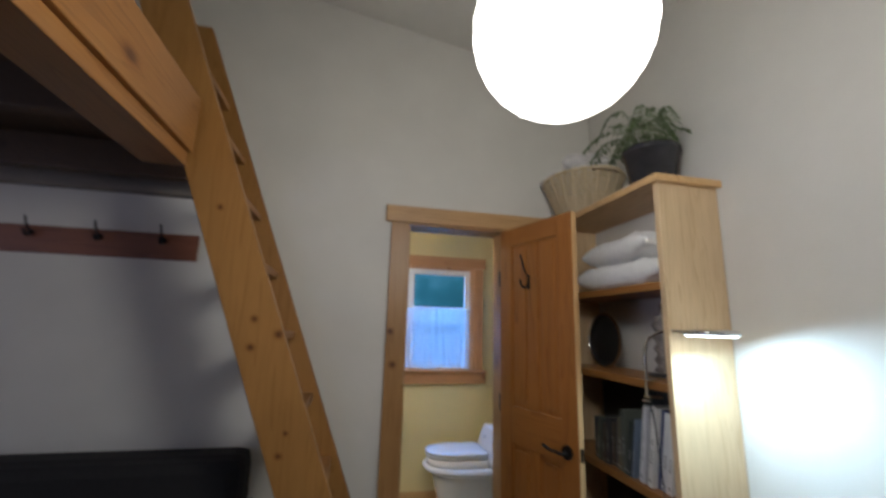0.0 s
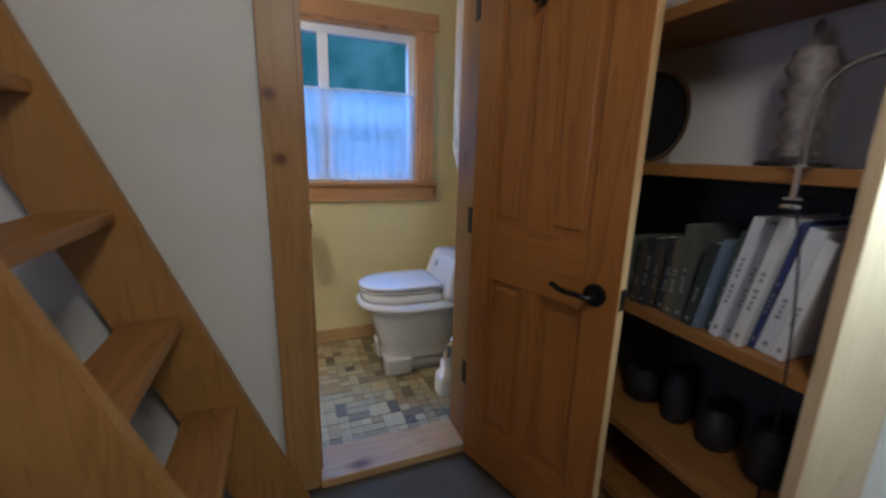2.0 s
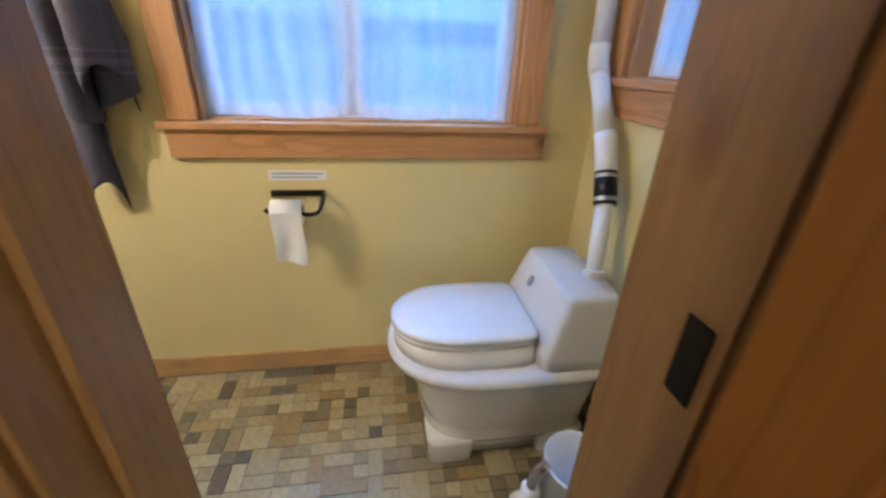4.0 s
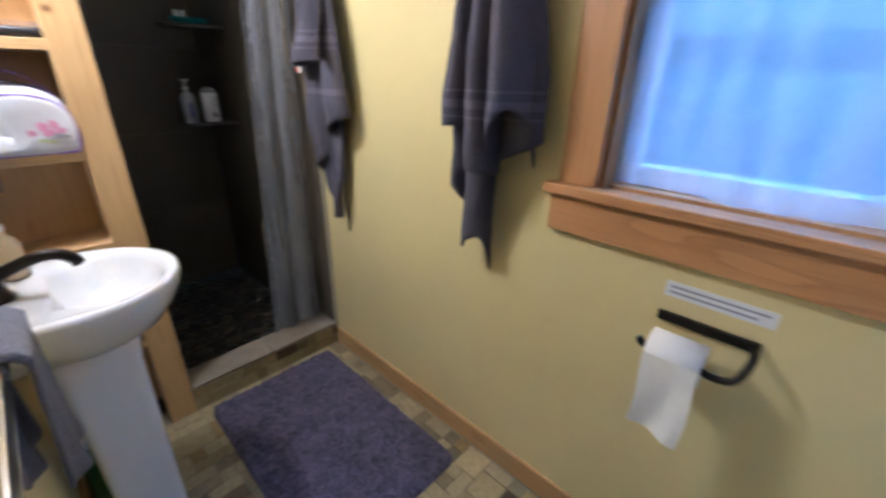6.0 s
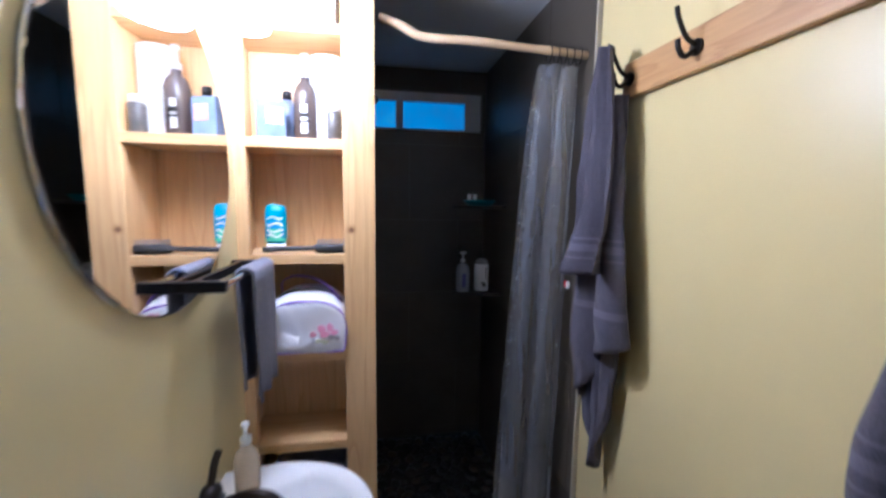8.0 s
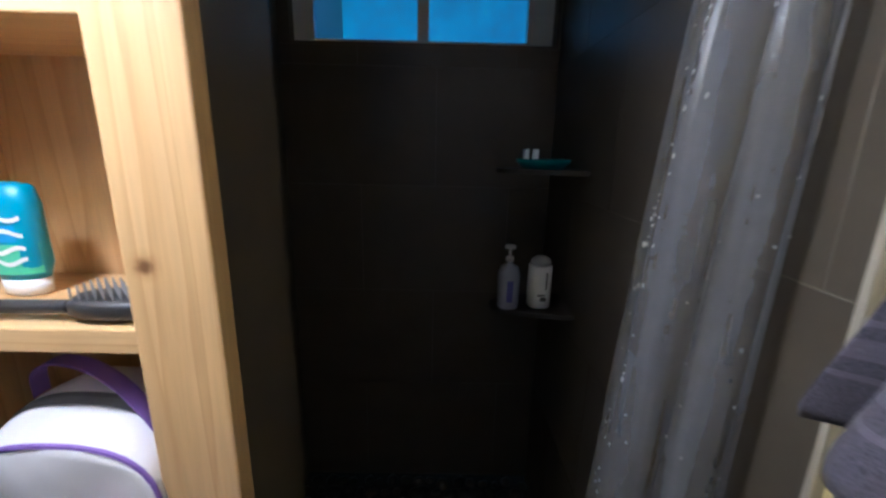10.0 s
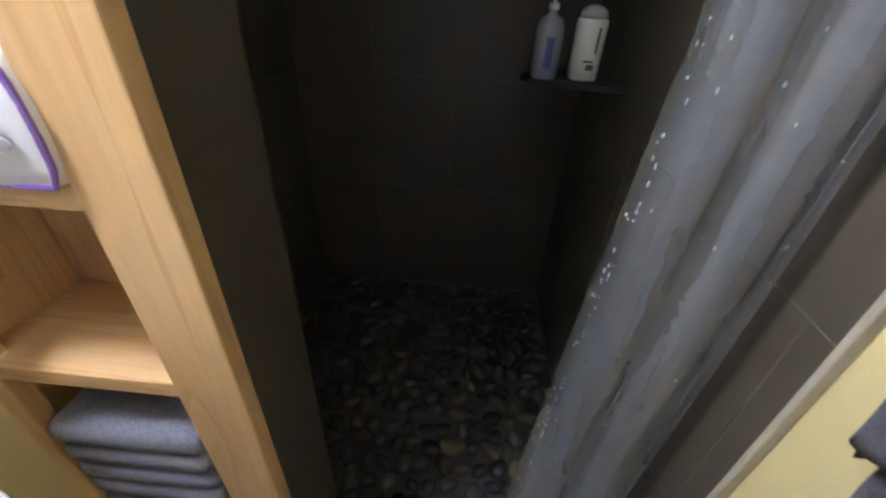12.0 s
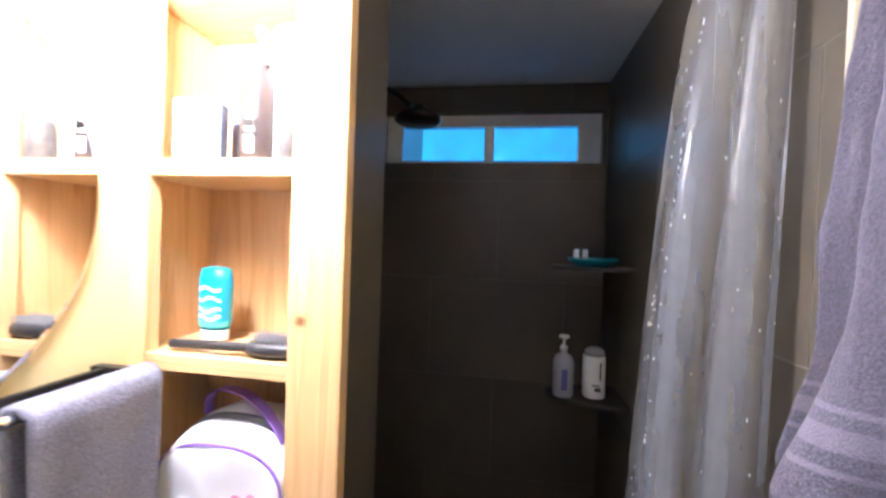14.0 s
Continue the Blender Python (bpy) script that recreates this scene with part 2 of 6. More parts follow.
ASH_Y = wood("cabinet_pine_y", (0.69, 0.46, 0.225), (0.52, 0.29, 0.115), "y", 0.4)
PORCELAIN = plain("white_porcelain", (0.82, 0.82, 0.82), 0.12, vary=0.02, bumpy=0, coat=0.5)
TOILETP = plain("glossy_white_plastic", (0.63, 0.615, 0.595), 0.16, vary=0.03, bumpy=0, coat=0.3)
PLASTIC = plain("white_plastic", (0.80, 0.80, 0.79), 0.32, vary=0.03, bumpy=0.02)
VINYL = plain("white_vinyl", (0.80, 0.82, 0.84), 0.4, vary=0.03, bumpy=0.02)
BLACK = plain("black_iron", (0.015, 0.013, 0.012), 0.38, 0.6)
BRONZE = plain("oiled_bronze", (0.024, 0.018, 0.015), 0.3, 0.7)
CHROME = plain("chrome", (0.75, 0.76, 0.78), 0.12, 1.0, 0.03, bumpy=0)
TOWEL = bordered_terry("slate_terry", (0.085, 0.078, 0.105), [(1.425, 0.003), (1.40, 0.010), (1.372, 0.003), (1.235, 0.010)])
TOWEL_B = bordered_terry("slate_terry_window", (0.085, 0.078, 0.105), [(1.235, 0.010), (1.205, 0.003), (1.265, 0.003)])
HANDTOWEL = terry("grey_terry", (0.20, 0.20, 0.245), 420)
MAT = terry("violet_grey_pile", (0.092, 0.080, 0.132), 260, 0.5)
CURTAIN = sheer("sheer_white_cotton", (0.80, 0.85, 0.92), 0.47)
FILM = sheer("clear_vinyl_film", (0.52, 0.545, 0.61), 0.60, 0.24, True)
STONE = tile_mat("stone_mosaic", [(0.366, 0.295, 0.152), (0.427, 0.343, 0.181), (0.329, 0.272, 0.143), (0.403, 0.332, 0.19), (0.293, 0.237, 0.123), (0.451, 0.378, 0.21), (0.09, 0.0611, 0.0316), (0.354, 0.295, 0.162), (0.135, 0.101, 0.0527), (0.415, 0.355, 0.21), (0.0765, 0.0611, 0.0386), (0.39, 0.332, 0.181), (0.268, 0.189, 0.0761)])
GROUT = plain("grey_grout", (0.27, 0.24, 0.18), 0.9, vary=0.2)
DARKGROUT = plain("dark_grout", (0.05, 0.045, 0.04), 0.8, vary=0.3)
BROWNTILE = plain("brown_wall_tile", (0.090, 0.074, 0.054), 0.40, vary=0.25, scale=6, bumpy=0.02)
BROWNGROUT = plain("pale_brown_grout", (0.17, 0.15, 0.115), 0.85)
PEBBLE = tile_mat("river_pebble", [(0.045, 0.04, 0.03), (0.08, 0.06, 0.035), (0.025, 0.025, 0.022), (0.11, 0.09, 0.045), (0.05, 0.045, 0.04), (0.04, 0.048, 0.025), (0.02, 0.02, 0.018)], 0.3)
DARKFLOOR = plain("dark_floor", (0.095, 0.072, 0.047), 0.8, vary=0.3, scale=8)
COUCH = plain("black_upholstery", (0.014, 0.013, 0.013), 0.9, vary=0.3, scale=60, bumpy=0.3)
PAPER = glow("lantern_paper", (1.0, 0.95, 0.86), 7.0)
BULB = glow("frosted_bulb", (1.0, 0.93, 0.82), 30.0)
LED = glow("led_strip", (0.75, 0.9, 1.0), 14.0)
m, n, l, b = nodes_of("mirror_silver")
b.inputs["Metallic"].default_value, b.inputs["Roughness"].default_value = 1.0, 0.02
b.inputs["Base Color"].default_value = (0.88, 0.88, 0.88, 1)
MIRROR = m
m, n, l, b = nodes_of("window_glass")
b.inputs["Transmission Weight"].default_value, b.inputs["Roughness"].default_value = 1.0, 0.0
b.inputs["IOR"].default_value = 1.05
GLASS = m


# ---- mesh helpers ----
def part(name, bm, mat, parent=None, label=""):
    """Links a bmesh as one mesh object under a thing or a part."""
    me = bpy.data.meshes.new(name)
    bmesh.ops.recalc_face_normals(bm, faces=bm.faces)
    bm.to_mesh(me)
    bm.free()
    me.materials.append(mat)
    ob = new(name, me)
    if parent:
        ob.parent = parent
    if label:
        ob["label"] = label
    return ob


def thing(name, label, category, at=(0, 0, 0), group="", kind=""):
    e = new(name)
    e.location = at
    e.empty_display_size = 0.05
    return tagged(e, label, category, group, kind)


def add_box(bm, x0, y0, z0, x1, y1, z1, bev=0.0, seg=2):
    m = Matrix.Translation(((x0 + x1) / 2, (y0 + y1) / 2, (z0 + z1) / 2)) @ Matrix.Diagonal((abs(x1 - x0), abs(y1 - y0), abs(z1 - z0), 1))
    vs = bmesh.ops.create_cube(bm, size=1, matrix=m)["verts"]
    if bev:
        es = list({e for v in vs for e in v.link_edges})
        bmesh.ops.bevel(bm, geom=es, offset=bev, segments=seg, affect="EDGES", profile=0.6)


def boxes(*rows, bev=0.0):
    bm = bmesh.new()
    for r in rows:
        add_box(bm, *r, bev=bev)
    return bm


def smooth(ob):
    for p in ob.data.polygons:
        p.use_smooth = True
    return ob


def loft(rings, caps=True, closed=True):
    """A skin over rings of equally many points."""
    bm = bmesh.new()
    vs = [[bm.verts.new(p) for p in r] for r in rings]
    k = len(rings[0])
    for a, b in zip(vs, vs[1:]):
        for i in range(k if closed else k - 1):
            j = (i + 1) % k
            bm.faces.new((a[i], a[j], b[j], b[i]))
    if caps and closed:
        bm.faces.new(vs[0][::-1])
        bm.faces.new(vs[-1])
    return bm


def ring(cx, cy, z, rx, ry, k=32, power=2.0):
    out = []
    for i in range(k):
        a = 2 * math.pi * i / k
        c, s = math.cos(a), math.sin(a)
        out.append((cx + rx * math.copysign(abs(c) ** (2 / power), c), cy + ry * math.copysign(abs(s) ** (2 / power), s), z))
    return out


def lathe(cx, cy, prof, k=24):
    return loft([ring(cx, cy, z, r, r, k) for r, z in prof])


def tube(pts, r, k=10, radii=None):
    """A round bar along points."""
    pts = [Vector(p) for p in pts]
    rings = []
    side = None
    for i, p in enumerate(pts):
        d = (pts[min(i + 1, len(pts) - 1)] - pts[max(i - 1, 0)]).normalized()
        if side is None:
            side = d.orthogonal().normalized()
        side = (side - d * side.dot(d)).normalized()
        up = d.cross(side)
        q = radii[i] if radii else r
        rings.append([tuple(p + q * (math.cos(2 * math.pi * j / k) * side + math.sin(2 * math.pi * j / k) * up)) for j in range(k)])
    return loft(rings)


def curve_pts(ctrl, steps=8):
    """Catmull-Rom points through ctrl."""
    c = [Vector(p) for p in ctrl]
    c = [c[0] * 2 - c[1]] + c + [c[-1] * 2 - c[-2]]
    out = []
    for i in range(1, len(c) - 2):
        for s in range(steps):
            t = s / steps
            p0, p1, p2, p3 = c[i - 1:i + 3]
            out.append(0.5 * ((2 * p1) + (p2 - p0) * t + (2 * p0 - 5 * p1 + 4 * p2 - p3) * t * t + (3 * p1 - p0 - 3 * p2 + p3) * t ** 3))
    out.append(c[-2])
    return out


def struct(name, bm, mat, label, category, parent=None):
    return tagged(part(name, bm, mat, parent), label, category, kind="structure")


# ---- structure: main room ----
DX0, DX1, DZ = 0.41, 1.01, 2.05          # door opening
XR, XE, XB = 1.49, 1.68, -2.38           # bathroom end wall, main room end wall, shower back wall
YD, YM = -1.065, -1.21                    # door wall: bathroom face, main room face
CZ = 2.30                                # bathroom ceiling


def wall_main():
    bm = bmesh.new()
    add_box(bm, -3.6, YM, 0, DX0 - 0.02, YM + 0.06, 4.2)
    add_box(bm, DX1 + 0.02, YM, 0, XE, YM + 0.06, 4.2)
    add_box(bm, DX0 - 0.02, YM, DZ + 0.02, DX1 + 0.02, YM + 0.06, 4.2)
    return bm


def wall_bath():
    bm = bmesh.new()
    add_box(bm, -1.11, YD - 0.06, 0, DX0 - 0.02, YD, CZ)
    add_box(bm, DX1 + 0.02, YD - 0.06, 0, XR, YD, CZ)
    add_box(bm, DX0 - 0.02, YD - 0.06, DZ + 0.02, DX1 + 0.02, YD, CZ)
    return bm


struct("wall_north", wall_main(), WALL, "cream plastered wall with the bathroom doorway", "wall")
struct("wall_bath_south", wall_bath(), YELLOW, "yellow painted bathroom wall with doorway and sink", "wall")
struct("wall_east", boxes((XE, -6.2, 0, XE + 0.15, YM + 0.06, 4.2)), WALL, "cream plastered wall behind the bookcase", "wall")
struct("wall_west", boxes((-3.75, -6.2, 0, -3.6, -4.0, 4.6), (-3.75, -2.8, 0, -3.6, YM + 0.06, 4.6), (-3.75, -4.0, 0, -3.6, -2.8, 1.0), (-3.75, -4.0, 2.1, -3.6, -2.8, 4.6)), WALL, "cream plastered end wall with a window opening", "wall")
struct("wall_south", boxes((-3.75, -6.35, 0, XE + 0.15, -6.2, 4.6)), WALL, "cream plastered back wall", "wall")
struct("floor", boxes((-3.75, -6.2, -0.12, XE + 0.15, YM + 0.06, -0.015)), DARKFLOOR, "dark grey floor of the main room", "floor")


def sloped_ceiling():
    bm = bmesh.new()
    za, zb, xa, xb = 4.14, 3.15, -3.75, XE + 0.15
    vs = [bm.verts.new(p) for p in ((xa, -6.3, za), (xb, -6.3, zb), (xb, YM + 0.06, zb), (xa, YM + 0.06, za),
                                    (xa, -6.3, za + 0.2), (xb, -6.3, zb + 0.2), (xb, YM + 0.06, zb + 0.2), (xa, YM + 0.06, za + 0.2))]
    for f in ((0, 1, 2, 3), (4, 7, 6, 5), (0, 4, 5, 1), (1, 5, 6, 2), (2, 6, 7, 3), (3, 7, 4, 0)):
        bm.faces.new([vs[i] for i in f])
    return bm


struct("ceiling", sloped_ceiling(), WALL, "sloped cream ceiling of the main room", "ceiling")

# ---- structure: bathroom and shower ----
W1 = (0.10, 1.19, 1.06, 1.985)   # window in the long wall: x0 x1 z0 z1
W2 = (-0.78, -0.16, 1.24, 1.985)  # window in the end wall: y0 y1 z0 z1
SW = (-1.05, -0.02, 1.93, 2.19)  # shower window: y0 y1 z0 z1
bm = bmesh.new()
add_box(bm, -1.115, 0, 0, W1[0], 0.14, CZ)
add_box(bm, W1[1], 0, 0, XR + 0.14, 0.14, CZ)
add_box(bm, W1[0], 0, 0, W1[1], 0.14, W1[2])
add_box(bm, W1[0], 0, W1[3], W1[1], 0.14, CZ)
struct("wall_bath_north", bm, YELLOW, "yellow painted wall with a wood-framed window", "wall")
bm = bmesh.new()
add_box(bm, XR, YD - 0.06, 0, XR + 0.14, W2[0], CZ)
add_box(bm, XR, W2[1], 0, XR + 0.14, 0, CZ)
add_box(bm, XR, W2[0], 0, XR + 0.14, W2[1], W2[2])
add_box(bm, XR, W2[0], W2[3], XR + 0.14, W2[1], CZ)
struct("wall_bath_east", bm, YELLOW, "yellow painted end wall with a small window", "wall")
bm = bmesh.new()
add_box(bm, XB - 0.14, -1.25, 0, XB - 0.003, SW[0], CZ)
add_box(bm, XB - 0.14, SW[1], 0, XB - 0.003, 0.14, CZ)
add_box(bm, XB - 0.14, SW[0], 0, XB - 0.003, SW[1], SW[2])
add_box(bm, XB - 0.14, SW[0], SW[3], XB - 0.003, SW[1], CZ)
struct("wall_shower_back", bm, BROWNGROUT, "grout bed of the brown tiled shower wall", "wall")
struct("wall_shower_north", boxes((XB - 0.003, -0.011, 0, -1.1175, 0.14, CZ)), BROWNGROUT, "grout bed of the brown tiled shower side wall", "wall")
struct("wall_shower_south", boxes((XB - 0.003, -1.146, 0, -1.295, -1.083, CZ)), BROWNGROUT, "grout bed of the brown tiled shower side wall", "wall")
struct("ceiling_bath", boxes((XB - 0.14, -1.15, CZ, XR + 0.14, 0.14, CZ + 0.1)), CEIL, "flat white bathroom ceiling", "ceiling")
struct("floor_bath", boxes((-1.20, YM + 0.06, -0.10, XR + 0.14, 0.14, -0.006)), GROUT, "grout bed of the stone mosaic bathroom floor", "floor")
struct("floor_shower", boxes((XB - 0.14, YM + 0.06, -0.10, -1.202, 0.14, -0.03)), DARKGROUT, "grout bed of the pebble shower floor", "floor")

# door frame
bm = bmesh.new()
add_box(bm, DX0 - 0.02, YM - 0.012, 0, DX0, YD + 0.012, DZ)
add_box(bm, DX1, YM - 0.012, 0, DX1 + 0.02, YD + 0.012, DZ)
add_box(bm, DX0 - 0.02, YM - 0.012, DZ, DX1 + 0.02, YD + 0.012, DZ + 0.02)
add_box(bm, DX0, YM + 0.045, 0, DX0 + 0.012, YD - 0.03, DZ, 0.002)
frame_ob = struct("door_frame", bm, PINE, "knotty pine door frame with wide flat casing", "door frame")
tagged(part("casing_side", boxes((DX0 - 0.115, YM - 0.024, 0, DX0 - 0.008, YM - 0.001, DZ + 0.012), bev=0.003), PINE, frame_ob))
tagged(part("casing_side", boxes((DX1 + 0.008, YM - 0.024, 0, DX1 + 0.105, YM - 0.001, DZ + 0.012), bev=0.003), PINE, frame_ob))
part("casing_head", boxes((DX0 - 0.15, YM - 0.032, DZ + 0.014, 1.375, YM - 0.001, DZ + 0.115), bev=0.004), PINE_X, frame_ob)
part("casing_side", boxes((DX0 - 0.095, YD + 0.001, 0, DX0 - 0.006, YD + 0.02, DZ + 0.012), bev=0.003), PINE, frame_ob)
part("casing_side", boxes((DX1 + 0.006, YD + 0.001, 0, DX1 + 0.095, YD + 0.02, DZ + 0.012), bev=0.003), PINE, frame_ob)
part("casing_head", boxes((DX0 - 0.11, YD + 0.001, DZ + 0.014, DX1 + 0.11, YD + 0.024, DZ + 0.105), bev=0.003), PINE_X, frame_ob)
part("threshold", boxes((DX0, YM - 0.02, -0.014, DX1, YD + 0.02, 0.022), bev=0.006), PINE_X, frame_ob, "worn pine threshold")
for z in (0.35, 1.0, 1.75):
    part("hinge", boxes((DX1 - 0.003, YM + 0.004, z - 0.05, DX1 - 0.0005, YM + 0.04, z + 0.05), bev=0.001), BLACK, frame_ob, "black door hinge")

# baseboards
bm = bmesh.new()
add_box(bm, -1.105, -0.014, 0, XR - 0.016, -0.001, 0.09, 0.003)
struct("baseboard", bm, PINE_X, "pine baseboard along the yellow wall", "baseboard")
struct("baseboard_east", boxes((XR - 0.015, YD + 0.02, 0, XR - 0.001, -0.016, 0.09), bev=0.003), PINE_Y, "pine baseboard along the end wall", "baseboard")
struct("baseboard_south", boxes((-1.10, YD + 0.001, 0, DX0 - 0.1, YD + 0.014, 0.09), bev=0.003), PINE_X, "pine baseboard under the sink", "baseboard")


# ---- windows ----
def window_long():
    x0, x1, z0, z1 = W1
    win = struct("window_1", boxes((x0, 0.001, z1 - 0.018, x1, 0.139, z1), (x0, 0.001, z0, x0 + 0.018, 0.139, z1 - 0.018), (x1 - 0.018, 0.001, z0, x1, 0.139, z1 - 0.018), (x0 + 0.018, 0.02, z0, x1 - 0.018, 0.139, z0 + 0.012)),
                 FIR, "sliding window with a reddish fir frame and sheer curtain", "window")
    part("casing_side", boxes((x0 - 0.085, -0.02, z0 + 0.007, x0 + 0.006, -0.001, z1 - 0.004), bev=0.003), FIR, win)
    part("casing_side", boxes((x1 - 0.006, -0.02, z0 + 0.007, x1 + 0.085, -0.001, z1 - 0.004), bev=0.003), FIR, win)
    part("casing_head", boxes((x0 - 0.105, -0.026, z1 - 0.002, x1 + 0.11, -0.001, z1 + 0.095), bev=0.003), FIR_X, win)
    part("window_sill", boxes((x0 - 0.115, -0.042, z0 - 0.02, x1 + 0.115, 0.019, z0 + 0.005), bev=0.004), FIR_X, win)
    part("apron", boxes((x0 - 0.10, -0.022, z0 - 0.115, x1 + 0.115, -0.001, z0 - 0.021), bev=0.002), FIR_X, win)
    a, b, c, d = x0 + 0.018, x1 - 0.018, z0 + 0.012, z1 - 0.018
    mid = 0.605
    sash = part("window_frame", boxes((a, 0.065, c, a + 0.045, 0.125, d), (b - 0.045, 0.065, c, b, 0.125, d), (a + 0.045, 0.065, c, b - 0.045, 0.125, c + 0.045), (a + 0.045, 0.065, d - 0.045, b - 0.045, 0.125, d), (mid - 0.03, 0.068, c + 0.045, mid + 0.03, 0.122, d - 0.045), bev=0.003), VINYL, win, "white vinyl slider sash")
    for p, q in ((a + 0.045, mid - 0.03), (mid + 0.03, b - 0.045)):
        g = part("pane", boxes((p, 0.093, c + 0.045, q, 0.097, d - 0.045)), GLASS, sash)
        g.visible_shadow = False


def curtain(name, x0, x1, z0, z1, y, folds, amp, label, swap=None):
    """Sheer cloth with gathered folds; swap turns it to the end wall."""
    k, rows = folds * 10, 26
    bm = bmesh.new()
    grid = []
    for j in range(rows + 1):
        v = j / rows
        z = z1 + (z0 - z1) * v
        row = []
        for i in range(k + 1):
            u = i / k
            ph = u * folds * 2 * math.pi
            n1 = noise.noise((u * 9, v * 1.2, 3))
            d = amp * (0.5 + 0.5 * v) * (1.3 * noise.noise((u * folds * 1.6, v * 0.7, 5)) + 0.5 * math.sin(ph + 3 * n1)) + 0.003 * noise.noise((u * 25, v * 5, 1))
            zz = z + 0.006 * math.sin(u * 17) * v
            x = x0 + (x1 - x0) * u + 0.006 * noise.noise((u * 6, v * 3, 8))
            row.append(bm.verts.new((x, y + d, zz) if swap is None else (swap + d, x, zz)))
        grid.append(row)
    for r, s in zip(grid, grid[1:]):
        for i in range(k):
            bm.faces.new((r[i], r[i + 1], s[i + 1], s[i]))
    ob = smooth(part(name, bm, CURTAIN))
    return tagged(ob, label, "curtain")


window_long()
curtain("cafe_curtain", W1[0] + 0.024, W1[1] - 0.024, W1[2] + 0.016, 1.61, 0.036, 13, 0.010, "sheer white cotton cafe curtain over the lower window")
rod = thing("curtain_rod", "slim white tension rod holding the cafe curtain", "curtain rod", (0.64, 0.036, 1.612))
ro = part("rod", tube([(W1[0] + 0.02 - 0.64, 0, 0), (W1[1] - 0.02 - 0.64, 0, 0)], 0.006), VINYL, rod)


def window_end():
    y0, y1, z0, z1 = W2
    X = XR
    win = struct("window_2", boxes((X + 0.001, y0, z1 - 0.018, X + 0.139, y1, z1), (X + 0.001, y0, z0, X + 0.139, y0 + 0.018, z1 - 0.018), (X + 0.001, y1 - 0.018, z0, X + 0.139, y1, z1 - 0.018), (X + 0.02, y0 + 0.018, z0, X + 0.139, y1 - 0.018, z0 + 0.012)),
                 FIR, "small fir-framed window over the toilet", "window")
    part("casing_side", boxes((X - 0.02, y0 - 0.085, z0 + 0.007, X - 0.001, y0 + 0.006, z1 - 0.004), bev=0.003), FIR, win)
    part("casing_side", boxes((X - 0.02, y1 - 0.006, z0 + 0.007, X - 0.001, y1 + 0.085, z1 - 0.004), bev=0.003), FIR, win)
    part("casing_head", boxes((X - 0.026, y0 - 0.105, z1 - 0.002, X - 0.001, y1 + 0.105, z1 + 0.095), bev=0.003), FIR_Y, win)
    part("window_sill", boxes((X - 0.042, y0 - 0.115, z0 - 0.02, X + 0.019, y1 + 0.11, z0 + 0.005), bev=0.004), FIR_Y, win)
    part("apron", boxes((X - 0.022, y0 - 0.10, z0 - 0.115, X - 0.001, y1 + 0.10, z0 - 0.021), bev=0.002), FIR_Y, win)
    a, b, c, d = y0 + 0.018, y1 - 0.018, z0 + 0.012, z1 - 0.018
    sash = part("window_frame", boxes((X + 0.07, a, c, X + 0.125, a + 0.04, d), (X + 0.07, b - 0.04, c, X + 0.125, b, d), (X + 0.07, a + 0.04, c, X + 0.125, b - 0.04, c + 0.04), (X + 0.07, a + 0.04, d - 0.04, X + 0.125, b - 0.04, d), bev=0.003), VINYL, win, "white vinyl sash")
    part("pane", boxes((X + 0.095, a + 0.04, c + 0.04, X + 0.099, b - 0.04, d - 0.04)), GLASS, sash).visible_shadow = False


window_end()
curtain("window_curtain", W2[0] + 0.05, W2[1] - 0.06, W2[2] + 0.014, 1.93, 0, 7, 0.005, "sheer white curtain over the end window", swap=XR + 0.045)


def window_shower():
    y0, y1, z0, z1 = SW
    win = struct("window_3", boxes((XB - 0.139, y0, z1 - 0.012, XB - 0.002, y1, z1), (XB - 0.139, y0, z0, XB - 0.002, y1, z0 + 0.012), (XB - 0.139, y0, z0 + 0.012, XB - 0.002, y0 + 0.012, z1 - 0.012), (XB - 0.139, y1 - 0.012, z0 + 0.012, XB - 0.002, y1, z1 - 0.012)),
                 BROWNTILE, "narrow frosted transom window high in the shower", "window")
    a, b, c, d = y0 + 0.012, y1 - 0.012, z0 + 0.012, z1 - 0.012
    f = part("window_frame", boxes((XB - 0.09, a, c, XB - 0.05, a + 0.08, d), (XB - 0.09, b - 0.10, c, XB - 0.05, b, d), (XB - 0.09, a + 0.08, c, XB - 0.05, b - 0.10, c + 0.02), (XB - 0.09, a + 0.08, d - 0.055, XB - 0.05, b - 0.10, d), (XB - 0.088, -0.56, c + 0.02, XB - 0.052, -0.515, d - 0.055), bev=0.002), VINYL, win, "white vinyl slider sash")
    for p, q in ((a + 0.08, -0.56), (-0.515, b - 0.10)):
        part("pane", boxes((XB - 0.072, p, c + 0.02, XB - 0.068, q, d - 0.055)), GLASS, f, "blue frosted pane").visible_shadow = False


window_shower()

# distance seen through the windows
m, n, l, b = nodes_of("glowing_dusk_trees")
# trees carry their dusk light as blue-green emission, not lit by the sky
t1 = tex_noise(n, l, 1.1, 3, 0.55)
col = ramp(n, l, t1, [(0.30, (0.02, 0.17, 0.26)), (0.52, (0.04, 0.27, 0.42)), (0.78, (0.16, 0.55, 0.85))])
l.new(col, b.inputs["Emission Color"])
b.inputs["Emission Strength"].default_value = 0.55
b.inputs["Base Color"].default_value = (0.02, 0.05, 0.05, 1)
TREES = m
struct("backdrop", boxes((-4.0, 4.2, -1.0, 6.0, 4.25, 7.0)), TREES, "self-glowing backdrop of blue-green trees at dusk", "backdrop")
